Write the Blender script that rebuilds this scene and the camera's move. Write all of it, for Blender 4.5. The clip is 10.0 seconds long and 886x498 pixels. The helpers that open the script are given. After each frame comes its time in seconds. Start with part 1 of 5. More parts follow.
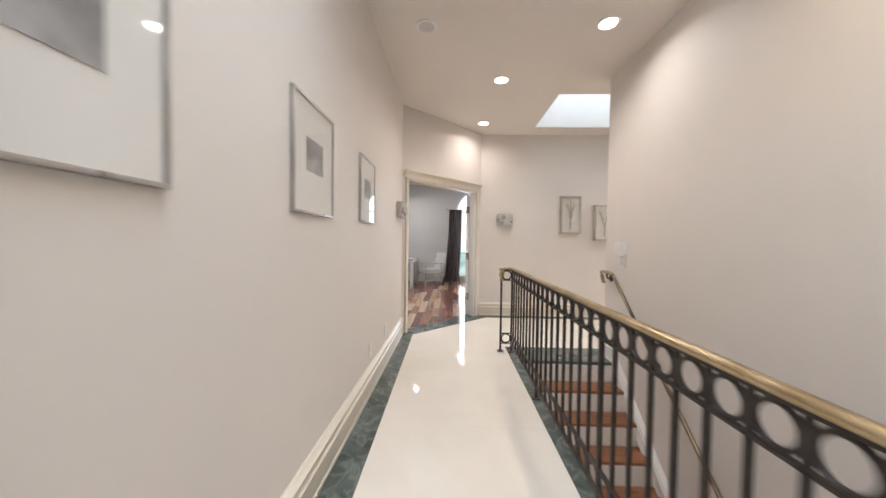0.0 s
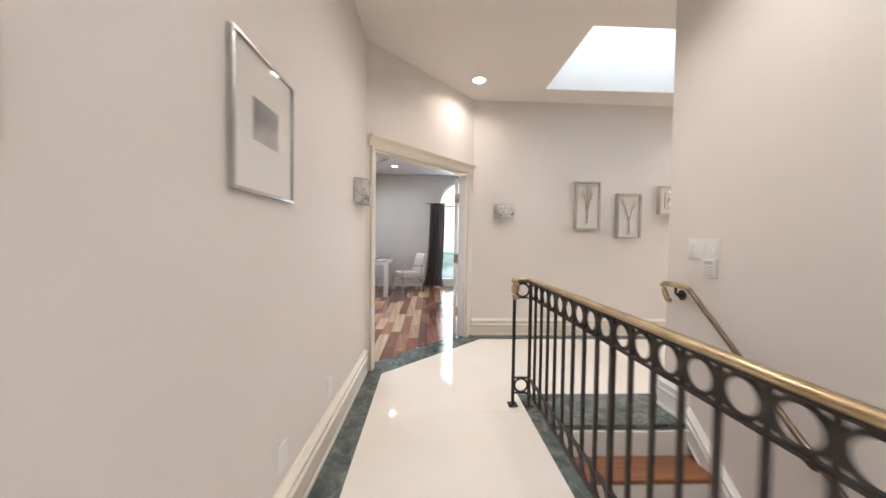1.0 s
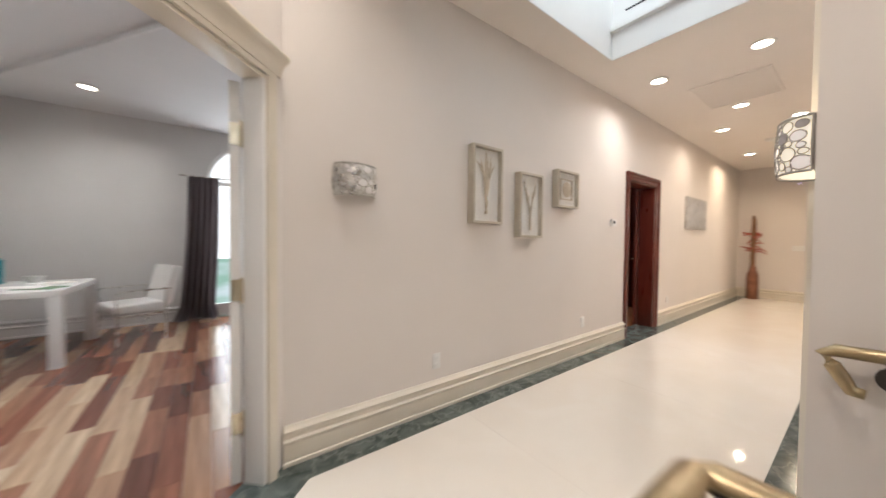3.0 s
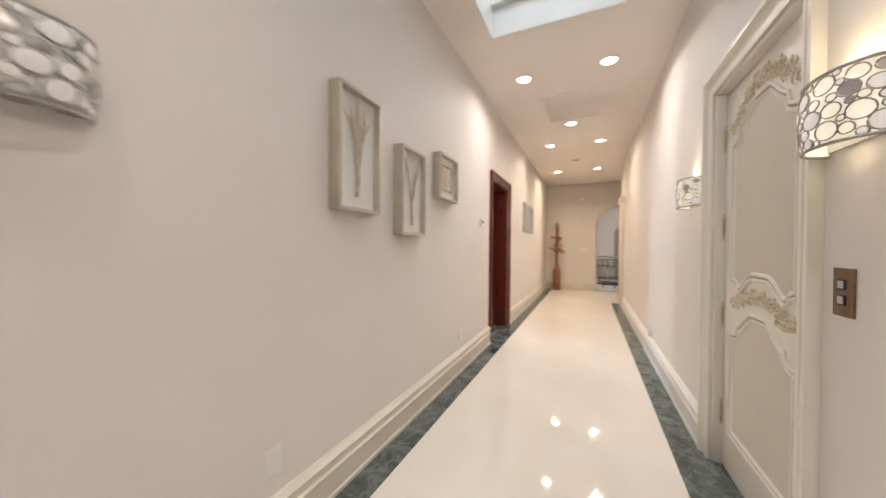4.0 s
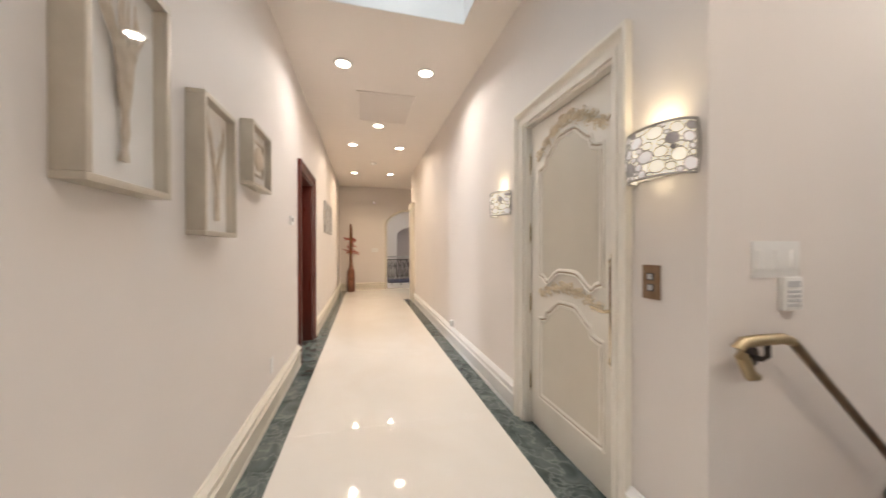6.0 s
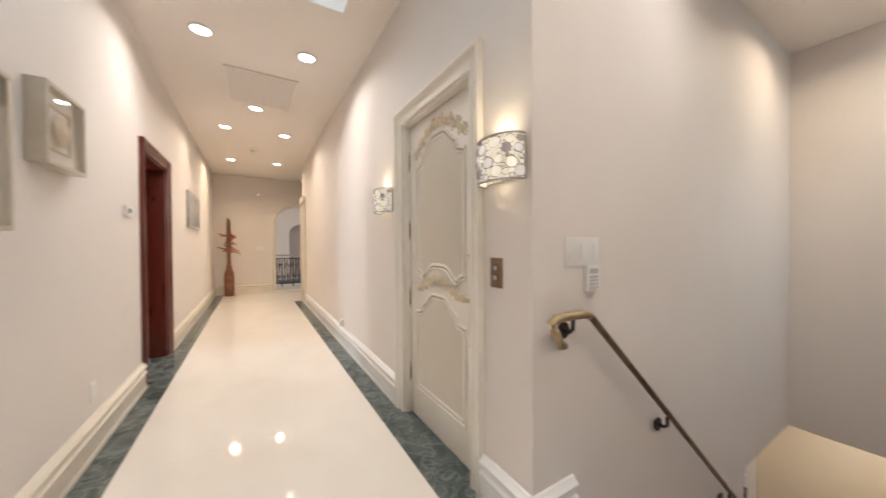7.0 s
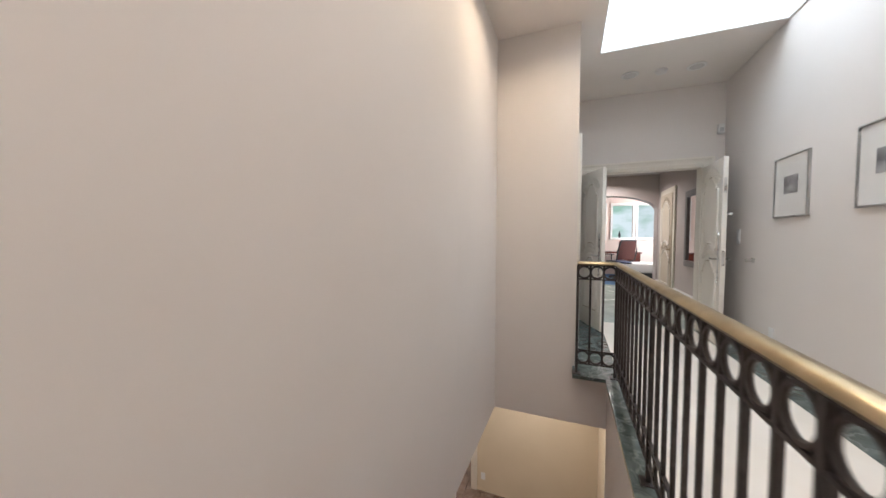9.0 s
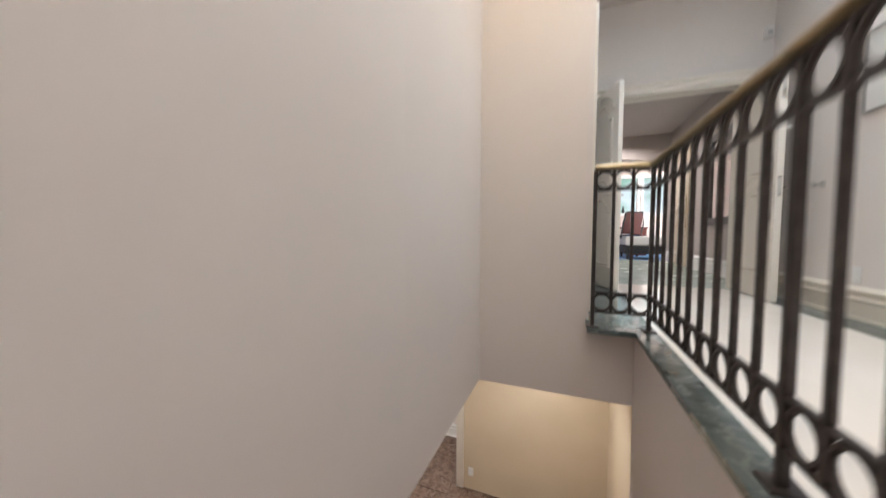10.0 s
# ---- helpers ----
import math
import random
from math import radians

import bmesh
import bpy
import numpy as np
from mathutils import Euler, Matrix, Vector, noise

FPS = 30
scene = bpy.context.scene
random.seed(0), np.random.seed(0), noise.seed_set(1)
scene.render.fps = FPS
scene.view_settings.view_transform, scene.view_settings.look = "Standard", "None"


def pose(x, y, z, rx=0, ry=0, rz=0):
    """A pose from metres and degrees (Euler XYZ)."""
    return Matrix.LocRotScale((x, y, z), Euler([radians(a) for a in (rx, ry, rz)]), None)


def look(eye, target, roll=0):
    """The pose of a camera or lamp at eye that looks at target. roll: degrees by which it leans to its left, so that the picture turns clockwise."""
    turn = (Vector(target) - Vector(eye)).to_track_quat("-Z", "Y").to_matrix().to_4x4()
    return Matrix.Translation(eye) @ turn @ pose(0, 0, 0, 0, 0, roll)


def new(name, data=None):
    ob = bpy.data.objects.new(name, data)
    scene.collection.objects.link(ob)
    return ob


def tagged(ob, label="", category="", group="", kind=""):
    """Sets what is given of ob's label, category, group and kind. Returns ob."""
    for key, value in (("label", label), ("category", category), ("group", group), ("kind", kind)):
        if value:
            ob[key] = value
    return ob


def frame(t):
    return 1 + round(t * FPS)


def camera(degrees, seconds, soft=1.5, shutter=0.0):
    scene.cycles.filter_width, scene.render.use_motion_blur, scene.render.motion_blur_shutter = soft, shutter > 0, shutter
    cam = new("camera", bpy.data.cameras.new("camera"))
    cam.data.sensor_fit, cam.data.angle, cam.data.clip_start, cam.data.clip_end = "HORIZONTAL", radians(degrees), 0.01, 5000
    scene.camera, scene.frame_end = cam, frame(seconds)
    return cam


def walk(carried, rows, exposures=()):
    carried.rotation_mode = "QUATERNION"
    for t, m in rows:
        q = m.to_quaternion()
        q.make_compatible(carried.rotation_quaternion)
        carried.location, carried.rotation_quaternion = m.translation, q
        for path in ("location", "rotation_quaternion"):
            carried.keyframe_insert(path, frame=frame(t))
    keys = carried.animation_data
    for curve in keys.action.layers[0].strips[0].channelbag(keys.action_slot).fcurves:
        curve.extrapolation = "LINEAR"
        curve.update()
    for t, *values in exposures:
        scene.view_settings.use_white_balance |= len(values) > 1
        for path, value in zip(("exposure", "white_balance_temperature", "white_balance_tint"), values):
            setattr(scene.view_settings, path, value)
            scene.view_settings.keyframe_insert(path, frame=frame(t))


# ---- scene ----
cam = camera(109.0, 10.0, shutter=0.5)
PATH = [
    (0, (-0.572, -3.607, 1.25), (-0.627, -1.609, 1.2), 0.8),
    (0.5, (-0.601, -2.977, 1.25), (-0.615, -0.978, 1.198), 0.8),
    (1, (-0.632, -2.338, 1.237), (-0.556, -0.341, 1.182), 0.8),
    (1.5, (-0.641, -1.722, 1.246), (-0.397, 0.262, 1.196), 0.7),
    (2, (-0.607, -1.143, 1.262), (-0.069, 0.782, 1.206), 1.0),
    (2.5, (-0.533, -0.612, 1.249), (0.312, 1.201, 1.206), 0.6),
    (3, (-0.419, -0.134, 1.258), (0.773, 1.471, 1.209), 0.6),
    (3.2, (-0.316, 0.057, 1.247), (1.017, 1.547, 1.21), 0.7),
    (4.5, (0.271, 0.872, 1.23), (2.223, 1.304, 1.207), 0.4),
    (5, (0.379, 1.06, 1.248), (2.372, 1.225, 1.229), 0.4),
    (5.2, (0.391, 1.111, 1.244), (2.39, 1.17, 1.229), 0.3),
    (6.5, (0.292, 1.047, 1.25), (2.126, 0.249, 1.237), -0.2),
    (7, (0.254, 0.931, 1.238), (1.97, -0.097, 1.213), -0.3),
    (7.5, (0.236, 0.679, 1.216), (1.8, -0.568, 1.178), -0.5),
    (8, (0.299, 0.374, 1.188), (1.673, -1.079, 1.133), -0.4),
    (8.5, (0.396, -0.011, 1.192), (1.419, -1.728, 1.126), -0.2),
    (9, (0.488, -0.431, 1.164), (1.23, -2.287, 1.089), 0.2),
    (9.5, (0.553, -0.762, 1.041), (1.282, -2.623, 0.969), 0.1),
    (10, (0.576, -1.257, 0.555), (1.297, -3.121, 0.459), 0.2),
]
LIGHT = [(0, 0.13, 6100, 10), (1, 0.2, 6050, 10), (2, -0.02, 6200, 10), (3, -0.01, 6200, 10), (4.5, 0.0, 6250, 10), (7, 0.03, 6250, 10), (8, -0.04, 6200, 11), (8.5, -0.14, 6050, 11), (9, 0.05, 6050, 11), (9.5, 0.23, 6050, 11), (10, 0.25, 6050, 11)]
walk(cam, [(t, look(eye, target, roll)) for t, eye, target, roll in PATH], LIGHT)

# ---- world and large lights ----
world = bpy.data.worlds.new("sky")
scene.world = world
world.use_nodes = True
wn = world.node_tree
sky = wn.nodes.new("ShaderNodeTexSky")
sky.sky_type, sky.sun_disc = "NISHITA", False
sky.sun_elevation, sky.sun_rotation = radians(52), radians(200)
wn.nodes["Background"].inputs[1].default_value = 0.12
wn.links.new(sky.outputs[0], wn.nodes["Background"].inputs[0])


def lamp(name, kind, at, target, energy, colour=(1, 1, 1), size=0.1, size_y=None, spread=180.0):
    data = bpy.data.lights.new(name, kind)
    data.energy, data.color = energy, colour
    if kind == "AREA":
        data.shape = "RECTANGLE" if size_y else "DISK"
        data.size = size
        if size_y:
            data.size_y = size_y
        data.spread = radians(spread)
    elif kind == "SUN":
        data.angle = radians(0.6)
    else:
        data.shadow_soft_size = size
    ob = new(name, data)
    ob.matrix_world = look(at, target)
    return ob


WARM = (1.0, 0.91, 0.83)
DAY = (0.93, 0.97, 1.0)
SKYDAY = (0.84, 0.93, 1.0)
lamp("sun", "SUN", (2, -6, 12), (2.6, -2.4, 5.0), 2.5, (1.0, 0.95, 0.88))
# daylight in the two roof openings
lamp("skylight_glow", "AREA", (1.75, 0.866, 4.55), (1.75, 0.866, 0), 24, SKYDAY, 2.0, 1.05)
lamp("skylight_glow", "AREA", (-0.5, -3.28, 4.55), (-0.5, -3.28, 0), 64, SKYDAY, 1.4, 1.6)
# daylight in the study's arched window and in its roof opening
lamp("window_glow", "AREA", (0.2, 6.27, 1.45), (0.2, 3.0, 1.45), 45, DAY, 1.3, 2.8)
lamp("window_glow", "AREA", (-2.085, 2.5, 3.9), (-2.085, 2.5, 0), 75, DAY, 0.9, 0.95)
# fill light in an unseen side opening, added to brighten the office
lamp("window_glow", "AREA", (-3.02, -10.59, 1.67), (0.5, -10.59, 1.2), 115, (0.95, 1, 0.97), 1.6, 1.0)
# fill light hung inside the gallery, added where no window is
lamp("window_glow", "AREA", (12.5, -2.2, 2.6), (11.0, -0.6, 1.2), 80, (1.0, 0.96, 0.90), 1.6, 1.6)


# ---- materials ----
def shader(name):
    m = bpy.data.materials.new(name)
    m.use_nodes = True
    return m, m.node_tree.nodes, m.node_tree.links, m.node_tree.nodes["Principled BSDF"]


def mat(name, a, b, scale=6.0, rough=0.6, metal=0.0, bump=0.0, grain=90.0, stretch=(1, 1, 1), coat=0.0, vary=0.0, wear=0.08):
    """Two colours mixed by a broad noise, roughness that wanders a little, and a fine relief."""
    m, n, l, p = shader(name)
    tc, mp = n.new("ShaderNodeTexCoord"), n.new("ShaderNodeMapping")
    mp.inputs["Scale"].default_value = stretch
    l.new(tc.outputs["Object"], mp.inputs[0])
    big, fine = n.new("ShaderNodeTexNoise"), n.new("ShaderNodeTexNoise")
    big.inputs["Scale"].default_value, big.inputs["Detail"].default_value = scale, 6
    fine.inputs["Scale"].default_value, fine.inputs["Detail"].default_value = grain, 3
    l.new(mp.outputs[0], big.inputs["Vector"]), l.new(mp.outputs[0], fine.inputs["Vector"])
    ramp = n.new("ShaderNodeValToRGB")
    ramp.color_ramp.elements[0].position, ramp.color_ramp.elements[1].position = 0.32, 0.68
    ramp.color_ramp.elements[0].color, ramp.color_ramp.elements[1].color = (*a, 1), (*b, 1)
    l.new(big.outputs["Fac"], ramp.inputs[0])
    out = ramp.outputs[0]
    if vary:
        info, hsv, mr = n.new("ShaderNodeObjectInfo"), n.new("ShaderNodeHueSaturation"), n.new("ShaderNodeMapRange")
        mr.inputs["To Min"].default_value, mr.inputs["To Max"].default_value = 1 - vary, 1 + vary
        l.new(info.outputs["Random"], mr.inputs[0]), l.new(mr.outputs[0], hsv.inputs["Value"]), l.new(out, hsv.inputs["Color"])
        out = hsv.outputs[0]
    l.new(out, p.inputs["Base Color"])
    rr = n.new("ShaderNodeMapRange")
    rr.inputs["To Min"].default_value, rr.inputs["To Max"].default_value = max(rough - wear, 0.02), min(rough + wear, 1)
    l.new(big.outputs["Fac"], rr.inputs[0]), l.new(rr.outputs[0], p.inputs["Roughness"])
    p.inputs["Metallic"].default_value, p.inputs["Coat Weight"].default_value = metal, coat
    if bump:
        bp = n.new("ShaderNodeBump")
        bp.inputs["Strength"].default_value, bp.inputs["Distance"].default_value = bump, 0.002
        l.new(fine.outputs["Fac"], bp.inputs["Height"]), l.new(bp.outputs[0], p.inputs["Normal"])
    return m


def glow(name, colour, strength, base=(0.9, 0.88, 0.82)):
    m, n, l, p = shader(name)
    p.inputs["Base Color"].default_value = (*base, 1)
    p.inputs["Emission Color"].default_value, p.inputs["Emission Strength"].default_value = (*colour, 1), strength
    return m


def veined(name, dark, mid, light, scale, rough, vary=0.0):
    """Marble: cloudy ground with broken light veins."""
    m, n, l, p = shader(name)
    tc = n.new("ShaderNodeTexCoord")
    cloud, warp, vein = n.new("ShaderNodeTexNoise"), n.new("ShaderNodeVectorMath"), n.new("ShaderNodeTexVoronoi")
    cloud.inputs["Scale"].default_value, cloud.inputs["Detail"].default_value = scale, 8
    cloud.inputs["Distortion"].default_value = 1.2
    l.new(tc.outputs["Object"], cloud.inputs["Vector"])
    warp.operation = "MULTIPLY_ADD"
    warp.inputs[1].default_value = (0.35, 0.35, 0.35)
    l.new(cloud.outputs["Color"], warp.inputs[0]), l.new(tc.outputs["Object"], warp.inputs[2])
    vein.feature = "DISTANCE_TO_EDGE"
    vein.inputs["Scale"].default_value = scale * 0.9
    l.new(warp.outputs[0], vein.inputs["Vector"])
    r1, r2, mix = n.new("ShaderNodeValToRGB"), n.new("ShaderNodeValToRGB"), n.new("ShaderNodeMix")
    e = r1.color_ramp.elements
    e[0].position, e[1].position = 0.35, 0.72
    e[0].color, e[1].color = (*dark, 1), (*mid, 1)
    f = r2.color_ramp.elements
    f[0].position, f[1].position = 0.0, 0.07
    f[0].color, f[1].color = (0.55, 0.55, 0.55, 1), (0, 0, 0, 1)
    l.new(cloud.outputs["Fac"], r1.inputs[0]), l.new(vein.outputs["Distance"], r2.inputs[0])
    mix.data_type = "RGBA"
    mix.inputs["B"].default_value = (*light, 1)
    l.new(r2.outputs[0], mix.inputs[0])
    l.new(r1.outputs[0], mix.inputs[6])
    mix.inputs[7].default_value = (*light, 1)
    l.new(mix.outputs[2], p.inputs["Base Color"])
    p.inputs["Roughness"].default_value = rough
    return m


WALL = mat("wall_paint", (0.735, 0.685, 0.645), (0.76, 0.71, 0.67), 1.5, 0.62, bump=0.06, grain=160)
CEIL = mat("ceiling_paint", (0.82, 0.765, 0.715), (0.84, 0.79, 0.74), 1.2, 0.75, bump=0.05, grain=140)
WHITE = mat("white_paint", (0.80, 0.79, 0.77), (0.84, 0.83, 0.81), 3, 0.4, bump=0.04)
TRIM = mat("cream_gloss_paint", (0.74, 0.68, 0.57), (0.78, 0.72, 0.62), 4, 0.33, bump=0.05)
DOORP = mat("ivory_gloss_paint", (0.78, 0.73, 0.645), (0.81, 0.765, 0.69), 4, 0.42, bump=0.05)
PANEL = mat("putty_panel_paint", (0.58, 0.53, 0.44), (0.62, 0.57, 0.48), 3, 0.38, bump=0.08)
GILT = mat("gilded_carving", (0.64, 0.52, 0.35), (0.80, 0.70, 0.53), 30, 0.42, bump=0.3)
CREAM = veined("cream_marble", (0.80, 0.74, 0.66), (0.85, 0.80, 0.73), (0.82, 0.755, 0.67), 1.3, 0.05)
GREEN = veined("green_marble", (0.05, 0.066, 0.062), (0.145, 0.172, 0.162), (0.25, 0.28, 0.265), 6.0, 0.12)
BROWNM = veined("brown_marble", (0.08, 0.045, 0.03), (0.19, 0.125, 0.09), (0.30, 0.23, 0.18), 9.0, 0.2)
IRON = mat("wrought_iron", (0.036, 0.029, 0.027), (0.068, 0.056, 0.051), 25, 0.5, 0.35, 0.25, 120)
BRASS = mat("aged_brass", (0.34, 0.26, 0.145), (0.50, 0.40, 0.25), 9, 0.34, 1.0, 0.08, 120)
SHADEBR = mat("shaded_brass", (0.12, 0.092, 0.065), (0.27, 0.21, 0.14), 9, 0.3, 0.9, 0.08, 120)
GOLD = mat("polished_brass", (0.60, 0.52, 0.38), (0.70, 0.61, 0.46), 9, 0.18, 1.0)
NICKEL = mat("dull_nickel", (0.36, 0.345, 0.32), (0.47, 0.45, 0.42), 14, 0.38, 0.9)
CHROME = mat("brushed_nickel", (0.55, 0.53, 0.50), (0.66, 0.64, 0.60), 14, 0.28, 1.0)
TREAD = mat("stained_tread", (0.20, 0.075, 0.03), (0.32, 0.135, 0.06), 5, 0.3, bump=0.15, stretch=(1, 9, 9))
MAHOG = mat("red_mahogany", (0.095, 0.016, 0.009), (0.135, 0.025, 0.014), 3, 0.3, bump=0.08, stretch=(7, 7, 1), coat=0.25)
PLANK = mat("striped_hardwood", (0.62, 0.60, 0.58), (1.0, 1.0, 1.0), 2.6, 0.2, bump=0.06, stretch=(9, 0.7, 1))
# one tone for each board, from dark red heartwood to cream sapwood, under the grain
pn, pl, pb = PLANK.node_tree.nodes, PLANK.node_tree.links, PLANK.node_tree.nodes["Principled BSDF"]
board, board_tone, over = pn.new("ShaderNodeObjectInfo"), pn.new("ShaderNodeValToRGB"), pn.new("ShaderNodeMix")
cr = board_tone.color_ramp
for pos, col in ((0.28, (0.29, 0.115, 0.075, 1)), (0.55, (0.40, 0.21, 0.13, 1)), (0.78, (0.58, 0.40, 0.26, 1))):
    cr.elements.new(pos).color = col
cr.elements[0].color, cr.elements[-1].color = (0.12, 0.045, 0.033, 1), (0.70, 0.54, 0.38, 1)
over.data_type, over.blend_type = "RGBA", "MULTIPLY"
over.inputs[0].default_value = 1.0
grain_out = pb.inputs["Base Color"].links[0].from_socket
pl.new(board.outputs["Random"], board_tone.inputs[0]), pl.new(board_tone.outputs[0], over.inputs[6]), pl.new(grain_out, over.inputs[7])
pl.new(over.outputs[2], pb.inputs["Base Color"])
SILVER = mat("champagne_frame", (0.50, 0.45, 0.37), (0.60, 0.55, 0.46), 8, 0.4, 0.35, 0.15)
STEEL = mat("thin_metal_frame", (0.42, 0.41, 0.40), (0.55, 0.54, 0.52), 8, 0.3, 0.9)
PAPER = mat("mount_board", (0.78, 0.76, 0.72), (0.82, 0.80, 0.77), 2, 0.85, bump=0.05)
PRINT = mat("grey_photograph", (0.06, 0.06, 0.065), (0.50, 0.49, 0.49), 7, 0.6)
TWIG = mat("dried_stem", (0.44, 0.36, 0.26), (0.64, 0.56, 0.45), 22, 0.8, bump=0.4)
PLAST = mat("white_plastic", (0.76, 0.75, 0.73), (0.80, 0.79, 0.77), 6, 0.35)
GREYP = mat("grey_button", (0.45, 0.45, 0.46), (0.52, 0.52, 0.53), 6, 0.4)
BRONZE = mat("bronze_plate", (0.20, 0.13, 0.08), (0.30, 0.20, 0.13), 18, 0.33, 0.9)
STUDYW = mat("study_wall_paint", (0.60, 0.585, 0.57), (0.64, 0.625, 0.61), 1.5, 0.65, bump=0.06, grain=160)
CURT = mat("grey_silk", (0.16, 0.13, 0.135), (0.26, 0.22, 0.22), 5, 0.42, bump=0.2, stretch=(1, 1, 0.2))
LEATH = mat("white_leather", (0.74, 0.72, 0.70), (0.79, 0.77, 0.75), 5, 0.45, bump=0.15)
LACQ = mat("white_lacquer", (0.78, 0.77, 0.75), (0.81, 0.80, 0.78), 3, 0.25)
WICK = mat("woven_wood", (0.15, 0.07, 0.035), (0.27, 0.14, 0.07), 20, 0.6, bump=0.5)
TEAL = mat("teal_glass", (0.02, 0.20, 0.24), (0.05, 0.34, 0.38), 8, 0.12)
DARK = mat("black_mesh", (0.02, 0.02, 0.022), (0.04, 0.04, 0.042), 30, 0.55, bump=0.2)
DISCW = mat("pearl_disc", (0.86, 0.83, 0.82), (0.91, 0.89, 0.88), 30, 0.2)
DISCG = mat("smoky_disc", (0.42, 0.39, 0.40), (0.52, 0.49, 0.50), 30, 0.2)
REDM = mat("red_mesh_back", (0.06, 0.012, 0.010), (0.11, 0.022, 0.015), 40, 0.6, bump=0.3)
MAUVE = mat("mauve_wall_paint", (0.47, 0.41, 0.385), (0.50, 0.44, 0.415), 1.5, 0.6, bump=0.06)
TAN = mat("beige_door_paint", (0.56, 0.47, 0.36), (0.61, 0.52, 0.41), 4, 0.42, bump=0.05)
PINKW = mat("blush_wall_paint", (0.74, 0.60, 0.53), (0.78, 0.64, 0.57), 1.5, 0.6, bump=0.06)
OCHRE = mat("straw_wall_paint", (0.64, 0.53, 0.37), (0.68, 0.57, 0.41), 1.5, 0.62, bump=0.06)
BLUEC = mat("blue_carpet", (0.06, 0.13, 0.26), (0.10, 0.20, 0.36), 40, 0.95, bump=0.6)
AQUA = mat("pale_green_floor", (0.36, 0.42, 0.38), (0.46, 0.52, 0.47), 4, 0.25)
NAVY = mat("navy_blanket", (0.03, 0.04, 0.09), (0.06, 0.07, 0.13), 20, 0.9, bump=0.4)
LINEN = mat("white_linen", (0.74, 0.72, 0.71), (0.80, 0.78, 0.77), 6, 0.85, bump=0.3)
GREYF = mat("grey_wood_frame", (0.12, 0.105, 0.10), (0.19, 0.17, 0.165), 9, 0.4, bump=0.2)
RUST = mat("copper_vase_glaze", (0.16, 0.06, 0.035), (0.30, 0.13, 0.075), 7, 0.35, bump=0.1)
RED = mat("red_twigs", (0.32, 0.05, 0.03), (0.45, 0.10, 0.05), 20, 0.6)
HEDGE = mat("garden_green", (0.05, 0.10, 0.05), (0.16, 0.26, 0.14), 6, 0.9)
LIT = glow("lit_lens", (1.0, 0.88, 0.72), 14)
SHADE_LIT = glow("lit_sconce_shade", (1.0, 0.86, 0.62), 0.62)
DISC_LIT = glow("lit_glass_disc", (1.0, 0.92, 0.86), 0.22, (0.82, 0.79, 0.80))
SKYGLOW = glow("bright_sky", (0.97, 0.99, 1.0), 1.5, (0.1, 0.1, 0.1))
GARDEN = glow("hazy_garden", (0.62, 0.86, 0.80), 0.72, (0.08, 0.10, 0.08))
# broken foliage in the hazy garden
gn, gl = GARDEN.node_tree.nodes, GARDEN.node_tree.links
leafy, tones = gn.new("ShaderNodeTexNoise"), gn.new("ShaderNodeValToRGB")
leafy.inputs["Scale"].default_value, leafy.inputs["Detail"].default_value = 4.5, 5
tones.color_ramp.elements[0].position, tones.color_ramp.elements[1].position = 0.40, 0.62
tones.color_ramp.elements[0].color, tones.color_ramp.elements[1].color = (0.36, 0.62, 0.50, 1), (0.86, 0.97, 1.0, 1)
gl.new(leafy.outputs["Fac"], tones.inputs[0]), gl.new(tones.outputs[0], gn["Principled BSDF"].inputs["Emission Color"])
LEDB = glow("indicator", (0.6, 0.4, 1.0), 3)


def clear_glass(name, tint=(1, 1, 1), rough=0.0):
    m, n, l, p = shader(name)
    p.inputs["Base Color"].default_value = (*tint, 1)
    p.inputs["Transmission Weight"].default_value, p.inputs["Roughness"].default_value, p.inputs["IOR"].default_value = 1.0, rough, 1.45
    return m


def thin_pane(name):
    """A thin sheet: light goes straight through, with a faint mirror gloss."""
    m, n, l, p = shader(name)
    n.remove(p)
    clear, gloss, lw, mix = n.new("ShaderNodeBsdfTransparent"), n.new("ShaderNodeBsdfGlossy"), n.new("ShaderNodeLayerWeight"), n.new("ShaderNodeMixShader")
    pw, mr = n.new("ShaderNodeMath"), n.new("ShaderNodeMapRange")
    gloss.inputs["Roughness"].default_value, pw.operation, pw.inputs[1].default_value = 0.02, "POWER", 4.0
    mr.inputs["To Min"].default_value, mr.inputs["To Max"].default_value = 0.025, 0.6
    l.new(lw.outputs["Facing"], pw.inputs[0]), l.new(pw.outputs[0], mr.inputs[0]), l.new(mr.outputs[0], mix.inputs[0]), l.new(clear.outputs[0], mix.inputs[1]), l.new(gloss.outputs[0], mix.inputs[2])
    l.new(mix.outputs[0], n["Material Output"].inputs[0])
    return m


GLASS = thin_pane("clear_glass")
PEARL = clear_glass("frosted_lens", (0.97, 0.97, 0.98), 0.22)
MIRROR = mat("mirror_silver", (0.86, 0.86, 0.86), (0.88, 0.88, 0.88), 2, 0.03, 1.0, wear=0.01)


# ---- mesh helpers ----
def box(bm, x0, x1, y0, y1, z0, z1):
    v = [bm.verts.new(c) for c in ((x0, y0, z0), (x1, y0, z0), (x1, y1, z0), (x0, y1, z0), (x0, y0, z1), (x1, y0, z1), (x1, y1, z1), (x0, y1, z1))]
    for f in ((3, 2, 1, 0), (4, 5, 6, 7), (0, 1, 5, 4), (1, 2, 6, 5), (2, 3, 7, 6), (3, 0, 4, 7)):
        bm.faces.new([v[i] for i in f])
    return v


